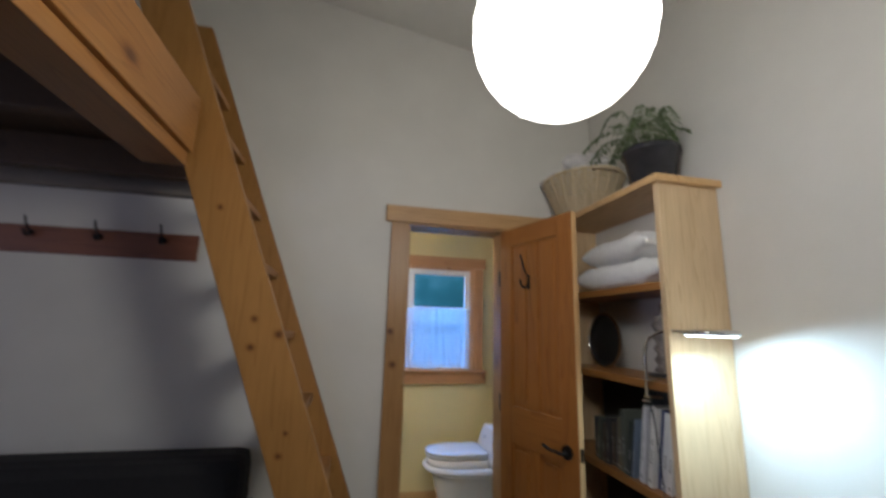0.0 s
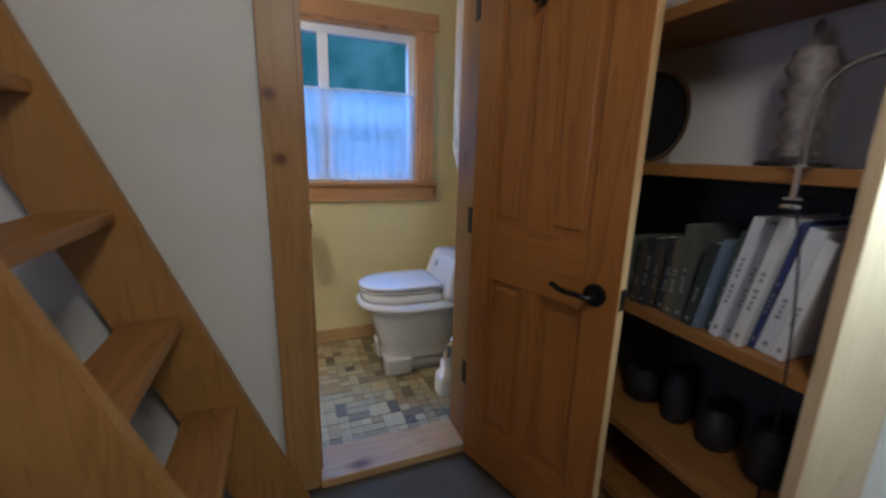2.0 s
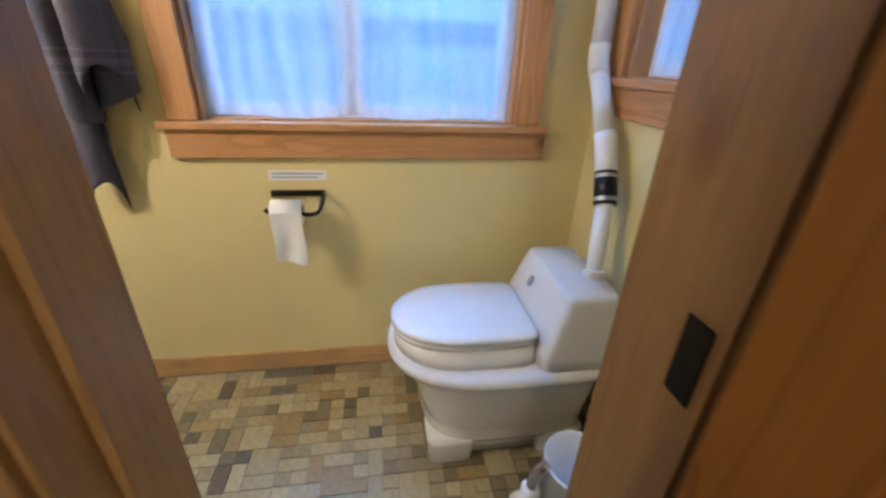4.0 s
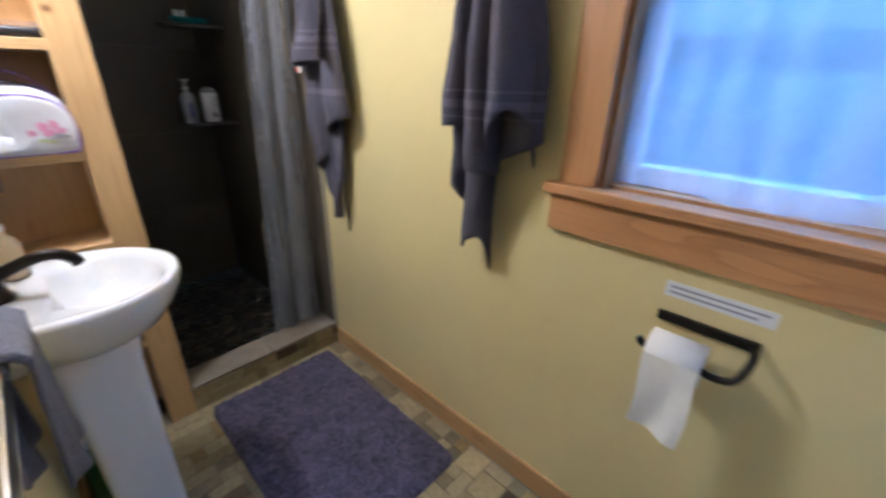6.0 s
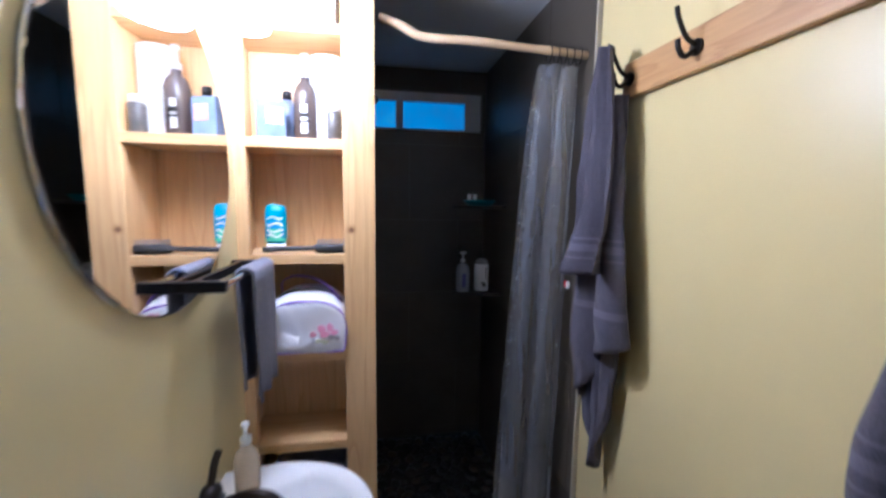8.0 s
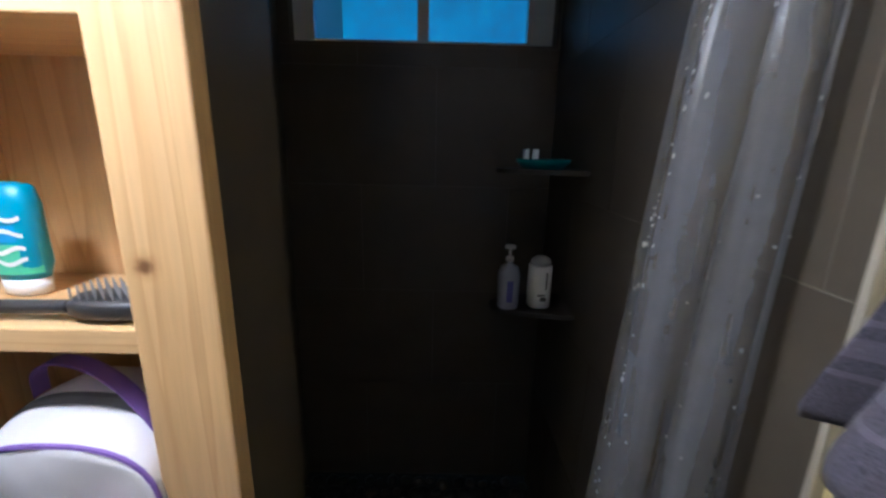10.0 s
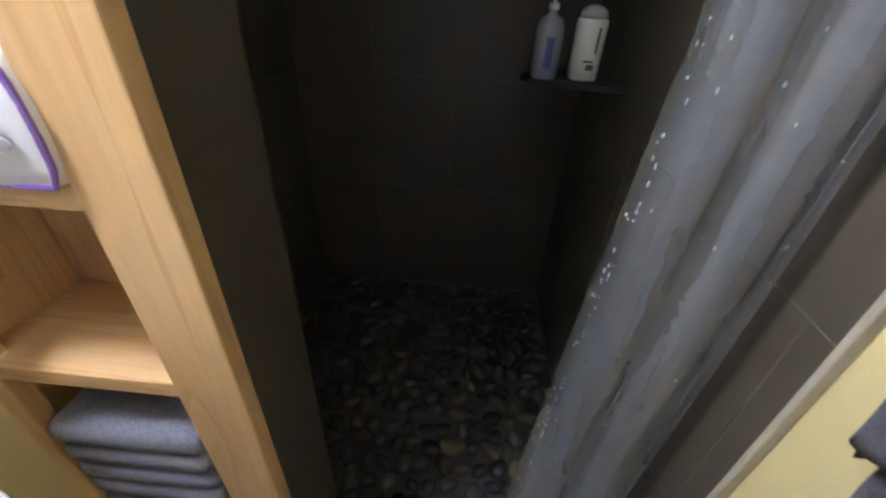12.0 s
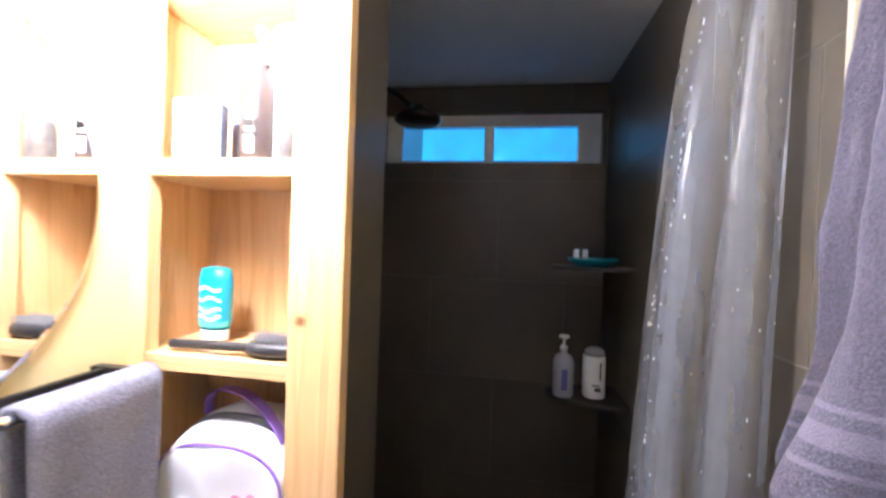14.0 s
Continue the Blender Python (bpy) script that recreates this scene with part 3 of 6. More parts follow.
struct("backdrop_east", boxes((4.4, -3.0, -1.0, 4.45, 2.5, 5.0)), TREES, "self-glowing backdrop of blue-green trees at dusk", "backdrop")
m, n, l, b = nodes_of("dusk_sky_shower")
t1 = tex_noise(n, l, 3.0, 5, 0.7)
l.new(ramp(n, l, t1, [(0.35, (0.0, 0.16, 0.42)), (0.6, (0.01, 0.42, 0.85)), (0.8, (0.15, 0.75, 0.95))]), b.inputs["Emission Color"])
b.inputs["Emission Strength"].default_value = 0.75
struct("backdrop_west", boxes((-4.45, -3.5, 0.0, -4.4, 2.5, 5.5)), m, "blue dusk sky outside the shower", "backdrop")
struct("ground", boxes((-9, -9, -0.4, 9, 9, -0.2)), DARKFLOOR, "dark ground outside", "ground")
PALE = plain("pale_fence_paint", (0.62, 0.64, 0.66), 0.8, vary=0.1, scale=5)
fence = thing("board_fence", "pale painted board fence outside the bathroom window", "fence", (0.6, 1.25, -0.2))
for z0, z1 in ((0.0, 0.38), (0.385, 0.76), (0.765, 1.14), (1.145, 1.535), (1.675, 1.87)):
    part("board", boxes((-2.2, -0.012, z0, 2.2, 0.012, z1), bev=0.003), PALE, fence)
for x in (-2.0, -0.9, 0.2, 1.3):
    part("post", boxes((x, 0.013, 0, x + 0.09, 0.10, 1.87), bev=0.004), PALE, fence)


# ---- main room things ----
def bathroom_door():
    """Open fir door: two tall panels over two short ones, hinged at the doorway's far jamb."""
    ang = math.atan2(-0.559, 0.171)
    d = thing("door_1", "open four-panel fir door with a black lever handle", "door", (DX1 + 0.012, YM - 0.03, 0.012))
    d.rotation_euler = (0, 0, ang)
    d["kind"] = "structure"
    W, H, T = 0.585, 2.03, 0.036
    c0, c1 = W / 2 - 0.035, W / 2 + 0.035
    y0, y1 = -T, 0.0
    for nm, r, mt in (("stile", (0, y0, 0, 0.105, y1, H), DOORWOOD), ("stile", (W - 0.105, y0, 0, W, y1, H), DOORWOOD),
                      ("rail", (0.105, y0, 0, W - 0.105, y1, 0.21), DOORWOOD_X), ("rail", (0.105, y0, 0.80, W - 0.105, y1, 1.0), DOORWOOD_X),
                      ("rail", (0.105, y0, H - 0.11, W - 0.105, y1, H), DOORWOOD_X), ("mullion", (c0, y0 + 0.001, 0.21, c1, y1 - 0.001, 0.80), DOORWOOD), ("mullion", (c0, y0 + 0.001, 1.0, c1, y1 - 0.001, H - 0.11), DOORWOOD)):
        part(nm, boxes(r, bev=0.003), mt, d)
    for xa, xb in ((0.105, c0), (c1, W - 0.105)):
        for za, zb in ((0.21, 0.80), (1.0, H - 0.11)):
            bm = boxes((xa, y0 + 0.012, za, xb, y1 - 0.012, zb))
            add_box(bm, xa + 0.028, y0 + 0.004, za + 0.028, xb - 0.028, y1 - 0.004, zb - 0.028, 0.006)
            part("panel", bm, DOORWOOD, d)
    kx, kz = W - 0.065, 0.86
    for s, yy in ((-1, y0), (1, y1)):
        h = part("handle", loft([[(kx + 0.032 * math.cos(a), yy + s * q, kz + 0.032 * math.sin(a)) for a in [2 * math.pi * i / 20 for i in range(20)]] for q in (0.0, 0.012)]), BLACK, d, "black lever handle")
        part("lever", tube(curve_pts([(kx, yy + s * 0.01, kz), (kx, yy + s * 0.05, kz), (kx - 0.03, yy + s * 0.058, kz + 0.004), (kx - 0.07, yy + s * 0.056, kz + 0.002), (kx - 0.115, yy + s * 0.052, kz + 0.012)]), 0.008, radii=None), BLACK, h)
    part("edge_strip", boxes((W - 0.0005, y0 + 0.002, 0.002, W + 0.002, y1 - 0.002, H - 0.002)), ASH, d, "pale bare wood door edge")
    part("latch_plate", boxes((W + 0.0005, y0 + 0.006, kz - 0.03, W + 0.004, y1 - 0.006, kz + 0.03)), BRONZE, d, "dark latch plate")
    hk = part("coat_hook", boxes((0.252, y0 - 0.006, 1.650, 0.272, y0 - 0.0005, 1.730), bev=0.002), BLACK, d, "black double coat hook")
    part("prong", tube(curve_pts([(0.262, y0 - 0.004, 1.720), (0.262, y0 - 0.03, 1.750), (0.262, y0 - 0.055, 1.820), (0.262, y0 - 0.06, 1.840)]), 0.005, 8), BLACK, hk)
    part("prong", tube(curve_pts([(0.262, y0 - 0.004, 1.680), (0.262, y0 - 0.035, 1.655), (0.262, y0 - 0.06, 1.675), (0.262, y0 - 0.062, 1.700)]), 0.006, 8), BLACK, hk)


bathroom_door()


def ladder():
    """Steep ship's ladder to the loft along the wall."""
    g = thing("loft_ladder", "steep open-tread fir ship's ladder up to the loft", "ladder", (0.365, -1.55, -0.012))
    sl = 1 / 2.65
    top = 3.15
    for ya in (-1.85, -1.285):
        bm = bmesh.new()
        y0, y1 = ya + 1.55, ya + 1.55 + 0.042
        pts = [(-0.205, 0), (0, 0), (-top * sl, top), (-top * sl - 0.205, top)]
        a = [bm.verts.new((x, y0, z)) for x, z in pts]
        b2 = [bm.verts.new((x, y1, z)) for x, z in pts]
        bm.faces.new(a)
        bm.faces.new(b2[::-1])
        for i in range(4):
            bm.faces.new((a[i], b2[i], b2[(i + 1) % 4], a[(i + 1) % 4]))
        bmesh.ops.bevel(bm, geom=list(bm.edges), offset=0.004, segments=2, affect="EDGES")
        part("stringer", bm, LADDER, g)
    for k in range(9):
        z = 0.145 + 0.315 * k
        x = -z * sl - 0.03
        part("tread", boxes((x - 0.145, -0.257, z - 0.035, x, 0.264, z), bev=0.004), LADDER_Y, g)


ladder()


# loft edge
beam = thing("loft_beam", "heavy golden fir beam carrying the loft", "beam", (-0.62, -3.8, 2.05))
part("beam_face", boxes((-0.05, -2.3, 0.06, 0.04, 1.92, 0.30), bev=0.006), LADDER_Y, beam)
part("ledger", boxes((-0.14, -2.3, 0.0, 0.02, 1.92, 0.058), bev=0.004), LADDER_Y, beam)
for k in range(7):
    j = thing("loft_joist", "dark loft joist under the boards", "joist", (-2.1, -1.45 - 0.62 * k, 2.13), "loft joists")
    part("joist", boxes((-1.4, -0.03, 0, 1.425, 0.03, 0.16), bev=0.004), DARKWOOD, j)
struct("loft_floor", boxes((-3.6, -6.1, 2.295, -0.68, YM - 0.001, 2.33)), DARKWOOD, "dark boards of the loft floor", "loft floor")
led_b = thing("wall_ledger", "weathered grey ledger board under the loft", "ledger", (-2.2, YM - 0.03, 2.10))
part("board", boxes((-1.3, -0.025, 0, 1.40, 0.029, 0.08), bev=0.004), GREYWOOD, led_b)
part("board", boxes((-1.3, -0.045, 0.082, 1.40, 0.029, 0.16), bev=0.004), GREYWOOD, led_b)


def hook(parent, x, y, z, mat=BLACK):
    """Double coat hook on a board whose face is at y, pointing to -y."""
    bm = lathe(0, 0, [(0.0005, 0), (0.017, 0.001), (0.017, 0.006), (0.0005, 0.008)], 16)
    bmesh.ops.rotate(bm, verts=bm.verts, matrix=Matrix.Rotation(radians(90), 3, "X"))
    bmesh.ops.translate(bm, verts=bm.verts, vec=(x, y, z))
    h = part("coat_hook", bm, mat, parent, "dark metal coat hook")
    part("prong", tube(curve_pts([(x, y - 0.006, z + 0.005), (x, y - 0.03, z + 0.02), (x, y - 0.05, z + 0.055), (x, y - 0.055, z + 0.075)]), 0.005, 8, None), mat, h)
    part("prong", tube(curve_pts([(x, y - 0.006, z - 0.005), (x, y - 0.03, z - 0.02), (x, y - 0.045, z - 0.005), (x, y - 0.048, z + 0.012)]), 0.0055, 8, None), mat, h)


cr = thing("coat_rail", "red-brown board with dark metal coat hooks", "coat rail", (-1.3, YM - 0.001, 1.82))
part("board", boxes((-0.9, -0.022, -0.07, 0.55, 0, 0.07), bev=0.003), REDWOOD, cr)
for x in (-0.52, -0.215, 0.085, 0.385):
    hook(cr, x, -0.022, 0.03)


def couch():
    c = thing("couch", "black upholstered couch against the wall behind the ladder", "couch", (-1.35, -1.75, 0))
    part("back", boxes((-0.95, 0.22, 0.30, 1.02, 0.45, 0.84), bev=0.06), COUCH, c)
    part("seat", boxes((-0.95, -0.42, 0.12, 1.02, 0.20, 0.44), bev=0.05), COUCH, c)
    part("armrest", boxes((-1.13, -0.44, 0.06, -0.96, 0.45, 0.62), bev=0.05), COUCH, c)
    part("end_panel", boxes((1.022, -0.34, 0.05, 1.036, 0.44, 0.60), bev=0.005), plain("grey_end_board", (0.13, 0.125, 0.12), 0.6), c, "grey end board")
    for x in (-1.05, 1.0):
        for y in (-0.36, 0.38):
            part("leg", lathe(x, y, [(0.02, -0.015), (0.026, 0.13)], 12), BLACK, c)


couch()


def bookcase():
    B = thing("bookcase", "tall pale pine bookcase with deep shelves, half full", "bookcase", (1.365, -1.695, 0))
    x1 = XE - 0.003 - 1.365
    part("side_panel", boxes((0, -0.485, -0.013, x1, -0.455, 2.085), bev=0.003), CASE_PINE, B)
    part("side_panel", boxes((0, 0.44, -0.013, x1, 0.47, 2.085), bev=0.003), CASE_PINE, B)
    part("back_panel", boxes((x1 - 0.012, -0.454, 1.20, x1, 0.439, 2.085)), WALL, B, "cream painted back panel")
    # lower back: the shade behind the books is put into its near-black colour
    part("back_panel", boxes((x1 - 0.012, -0.454, 0, x1, 0.439, 1.199)), plain("shaded_back", (0.05, 0.055, 0.05), 0.6, vary=0.2, scale=8), B, "lower back panel coloured near-black for the shade behind the books")
    part("top_board", boxes((-0.03, -0.515, 2.086, x1, 0.49, 2.118), bev=0.004), ASH_Y, B)
    for z in (0.10, 0.37, 0.79, 1.235, 1.655):
        part("shelf", boxes((0.004, -0.454, z - 0.035, x1 - 0.013, 0.439, z), bev=0.003), LADDER_Y, B)
    part("kick_board", boxes((0.03, -0.454, -0.013, 0.05, 0.439, 0.064)), ASH_Y, B)


bookcase()


def pillow(name, at, sx, sy, sz, rz, label, mat):
    """Soft sagging pillow with pinched corners."""
    bm = bmesh.new()
    bmesh.ops.create_grid(bm, x_segments=44, y_segments=36, size=1)
    top = list(bm.verts)
    r = bmesh.ops.duplicate(bm, geom=bm.verts[:] + bm.edges[:] + bm.faces[:])
    low = [v for v in r["geom"] if isinstance(v, bmesh.types.BMVert)]
    for sgn, vs in ((1, top), (-1, low)):
        for v in vs:
            u, w = v.co.x, v.co.y
            f = max(0.0, (1 - u ** 4)) ** 0.5 * max(0.0, (1 - w ** 4)) ** 0.5
            wob = noise.noise((u * 2.3, w * 2.3, sz * 9 + sgn)) * 0.25 + noise.noise((u * 6, w * 6, 4 + rz)) * 0.16 + (1 - abs(noise.noise((u * 4 + 3, w * 5, 7 + rz)) * 2.4)) * 0.10
            v.co = Vector((u * sx * (1 - 0.08 * (1 - abs(w)) * abs(u)), w * sy * (1 - 0.08 * (1 - abs(u)) * abs(w)), sgn * sz * f * (1 + wob)))
    bmesh.ops.remove_doubles(bm, verts=bm.verts, dist=0.001)
    ob = smooth(part(name, bm, mat))
    ob.location, ob.rotation_euler = at, (0, 0, rz)
    return tagged(ob, label, "pillow", "pillows on the shelf")


LINEN = plain("white_linen", (0.80, 0.79, 0.77), 0.9, vary=0.08, scale=25, bumpy=0.3)
pillow("pillow", (1.53, -1.80, 1.722), 0.16, 0.33, 0.066, 0.05, "white pillow lying on the bookcase shelf", LINEN)
pillow("pillow", (1.525, -1.815, 1.85), 0.155, 0.30, 0.066, -0.07, "white crumpled pillow on top of another", LINEN)


def books():
    random.seed(5)
    y = -2.075
    tones = [(0.80, 0.80, 0.78), (0.70, 0.71, 0.72), (0.03, 0.045, 0.14), (0.74, 0.73, 0.70), (0.30, 0.31, 0.33), (0.72, 0.72, 0.74), (0.06, 0.09, 0.08), (0.16, 0.21, 0.29), (0.04, 0.05, 0.045), (0.10, 0.11, 0.09), (0.15, 0.13, 0.08), (0.05, 0.05, 0.055), (0.09, 0.07, 0.05)]
    hs = [0.30, 0.32, 0.33, 0.34, 0.32, 0.33, 0.29, 0.26, 0.25, 0.28, 0.24, 0.22, 0.2, 0.22, 0.19, 0.2, 0.21, 0.18, 0.2]
    page = plain("page_paper", (0.7, 0.66, 0.55), 0.9)
    for k, h in enumerate(hs):
        w = random.uniform(0.014, 0.034)
        c = tones[k] if k < len(tones) else tones[8 + k % 5]
        d = random.uniform(0.19, 0.23)
        bk = thing("book", "upright book on the bookcase shelf", "book", (1.385 + random.uniform(0, 0.03), y + w / 2, 0.791), "books on the shelf")
        cov = plain("book_cover", c, 0.35, vary=0.12, scale=14)
        bm = boxes((0, -w / 2, 0, 0.006, w / 2, h), (0.006, -w / 2, 0, d, -w / 2 + 0.003, h), (0.006, w / 2 - 0.003, 0, d, w / 2, h), bev=0.0008)
        part("cover", bm, cov, bk)
        part("pages", boxes((0.0065, -w / 2 + 0.0035, 0.005, d - 0.006, w / 2 - 0.0035, h - 0.006)), page, bk)
        ink = plain("spine_ink", tuple(0.35 * v + 0.28 for v in c) if sum(c) < 0.9 else tuple(0.4 * v for v in c), 0.5)
        q = 0.17 * w
        marks = [(-0.0012, -q, h * (0.30 + 0.045 * i), -0.0002, q * (0.6 if i % 3 else 1), h * (0.328 + 0.045 * i)) for i in range(4 + k % 7) if i != 4]
        for r in (*marks, (-0.0012, -q, h * 0.06, -0.0002, q, h * 0.10)):
            part("spine_mark", boxes(r), ink, bk)
        bk.rotation_euler = (0.17 if k < 9 else 0.05 * (k % 3), 0, 0)
        y += w + 0.0035 + (0.004 if k == 6 else 0)


books()


def clip_lamp():
    L = thing("clip_lamp", "chrome gooseneck clip lamp with a cool LED head, lit", "lamp", (1.355, -2.06, 1.218))
    part("clip", boxes((-0.02, -0.02, -0.050, 0.045, 0.016, -0.044), (-0.02, -0.016, 0.0175, 0.035, 0.012, 0.022), (-0.021, -0.007, -0.044, -0.016, 0.004, 0.0175), bev=0.002), CHROME, L)
    part("clamp_spring", tube([(-0.022 + 0.012 * math.cos(a), -0.002 + 0.016 * math.sin(a), -0.062) for a in [2 * math.pi * i / 20 for i in range(21)]], 0.004, 8), CHROME, L)
    part("gooseneck", tube(curve_pts([(-0.01, 0, 0.022), (-0.014, 0.0, 0.08), (-0.014, -0.005, 0.15), (-0.006, -0.035, 0.205), (0.02, -0.10, 0.228), (0.045, -0.19, 0.226)]), 0.0065, 12), CHROME, L)
    part("power_cord", tube(curve_pts([(-0.012, 0.0, -0.052), (-0.012, -0.03, -0.15), (-0.015, -0.06, -0.42), (-0.008, -0.062, -0.75), (-0.006, -0.05, -1.2)]), 0.0025, 6), BLACK, L, "thin black power cord")
    bm = loft([ring(0.052, -0.278, z, r, r, 36) for z, r in ((0.213, 0.088), (0.216, 0.094), (0.226, 0.094), (0.233, 0.086), (0.238, 0.05))])
    hd = smooth(part("head", bm, CHROME, L))
    part("led_panel", loft([ring(0.052, -0.278, z, 0.082, 0.082, 36) for z in (0.2105, 0.2125)]), LED, hd, "glowing LED disc")


clip_lamp()


def lantern():
    L = thing("paper_lantern", "round white paper lantern hanging lit from the ceiling", "lantern", (0.512, -2.90, 2.085))
    prof = []
    for i in range(33):
        a = -math.pi / 2 + math.pi * i / 32
        r = 0.192 * math.cos(a) * (1 + (0.006 if i % 2 else -0.006)) + 0.002
        prof.append((max(r, 0.04), 0.192 * math.sin(a)))
    bm = loft([ring(0, 0, z, r, r, 48) for r, z in prof[1:-1]], caps=False)
    sh = smooth(part("shade", bm, PAPER, L))
    sh.visible_shadow = False
    part("cord", tube([(0, 0, 0.18), (0, 0, 1.27)], 0.004, 8), PLASTIC, L)


lantern()


def wicker_basket():
    """Flared oval basket of woven strands round upright stakes, with a braided rim and loop handles."""
    c0 = (1.448, -1.47, 2.119)
    B = thing("wicker_basket", "flared pale wicker basket heaped with crumpled cloth", "basket", c0)
    WICK = wood("wicker", (0.66, 0.56, 0.38), (0.46, 0.35, 0.20), "z", 0.7, knots=False)
    half = lambda z: 0.118 + 0.082 * (z / 0.24) ** 0.8
    part("base", loft([ring(0, 0, z, 0.116, 0.138, 32) for z in (0.0, 0.012)]), WICK, B)
    bm = bmesh.new()
    me = bpy.data.meshes.new("tmp")

    def strand(pts, r, k=5):
        t = tube(pts, r, k)
        t.to_mesh(me)
        t.free()
        bm.from_mesh(me)

    for lv in range(24):
        z = 0.008 + 0.0095 * lv
        r = half(z)
        strand([((r + 0.0035 * math.sin(a * 20 + math.pi * (lv % 2))) * math.cos(a), (r + 0.0035 * math.sin(a * 20 + math.pi * (lv % 2))) * math.sin(a) * 1.18, z) for a in [2 * math.pi * i / 80 for i in range(81)]], 0.0048)
    part("weave", bm, WICK, B)
    for i in range(20):
        a = 2 * math.pi * (i + 0.25) / 20
        part("stake", tube([((half(z) + 0.004) * math.cos(a), (half(z) + 0.004) * 1.18 * math.sin(a), z) for z in (0.004, 0.06, 0.12, 0.18, 0.245)], 0.0052, 6), WICK, B)
    bpy.data.meshes.remove(me)
    for k in (0, 1):
        part("rim", tube([((0.204 + 0.006 * math.cos(14 * a + math.pi * k)) * math.cos(a), (0.204 + 0.006 * math.cos(14 * a + math.pi * k)) * 1.18 * math.sin(a), 0.244 + 0.006 * math.sin(14 * a + math.pi * k)) for a in [2 * math.pi * i / 112 for i in range(113)]], 0.008, 6), WICK, B)
    for s in (-1, 1):
        part("handle", tube(curve_pts([(-0.07, s * 0.222, 0.235), (-0.075, s * 0.262, 0.228), (-0.02, s * 0.285, 0.225), (0.04, s * 0.262, 0.228), (0.05, s * 0.228, 0.238)]), 0.013, 8), WICK, B)
    B.scale = (1.1, 1.08, 0.92)
    CL = plain("dusty_cloth", (0.66, 0.63, 0.60), 0.9, vary=0.35, scale=16, bumpy=0.4)
    for dx, dy, dz, sx, rz in ((0.0, 0.02, 0.248, 0.175, 0.3), (-0.02, -0.05, 0.305, 0.12, 1.1)):
        p = pillow("cloth", (c0[0] + dx, c0[1] + dy, c0[2] + dz), sx, sx * 1.1, 0.062, rz, "pale crumpled cloth heaped in the basket", CL)
        p["category"], p["group"] = "cloth", "cloths in the basket"


wicker_basket()


def potted_plant():
    P = thing("potted_plant", "trailing green plant in a dark glazed pot", "plant", (1.52, -1.975, 2.119))
    pot = plain("dark_glaze", (0.035, 0.035, 0.04), 0.25, vary=0.3, scale=12)
    smooth(part("pot", loft([ring(0, 0, z, r, r, 32) for r, z in ((0.085, 0), (0.1, 0.02), (0.125, 0.19), (0.138, 0.195), (0.138, 0.22), (0.122, 0.222), (0.118, 0.19))], caps=True), pot, P))
    part("soil", lathe(0, 0, [(0.117, 0.186), (0.116, 0.2), (0.002, 0.206)], 24), DARKFLOOR, P)
    leafm = plain("green_leaf", (0.16, 0.22, 0.10), 0.5, vary=0.5, scale=20)
    random.seed(11)
    st = bmesh.new()
    lf = bmesh.new()
    tmp = bpy.data.meshes.new("tmp")
    for k in range(26):
        a = random.uniform(0, 2 * math.pi)
        reach = random.uniform(0.12, 0.36)
        c, s = math.cos(a), math.sin(a)
        if c > 0.2:
            reach = min(reach, 0.12)
        hgt = random.uniform(0.06, 0.24)
        drop = random.uniform(0.1, 0.75)
        ctrl = [(0.04 * c, 0.04 * s, 0.20), (0.3 * reach * c + 0.03 * c, 0.3 * reach * s + 0.03 * s, 0.2 + hgt), (0.75 * reach * c, 0.75 * reach * s, 0.2 + hgt * 0.95), (reach * c, reach * s, 0.2 + hgt * drop)]
        pts = curve_pts(ctrl, 7)
        t = tube(pts, 0.0016, 4)
        t.to_mesh(tmp)
        t.free()
        st.from_mesh(tmp)
        for q0, p in enumerate(pts[5:]):
            along = (pts[min(q0 + 6, len(pts) - 1)] - pts[q0 + 4]).normalized()
            side = along.cross(Vector((0, 0, 1))).normalized()
            for sd in (-1, 1):
                d = (side * sd + along * random.uniform(0.2, 0.7) + Vector((0, 0, random.uniform(-0.5, 0.3)))).normalized()
                w = d.cross(Vector((random.uniform(-0.4, 0.4), random.uniform(-0.4, 0.4), 1))).normalized()
                q = random.uniform(0.009, 0.018)
                pl = [p, p + d * q + w * q * 0.42, p + d * q * 2.2 + Vector((0, 0, -q * 0.6)), p + d * q - w * q * 0.42]
                lf.faces.new([lf.verts.new(v) for v in pl])
    bpy.data.meshes.remove(tmp)
    part("stems", st, leafm, P)
    part("leaves", lf, leafm, P)["kind"] = "stuff"


potted_plant()


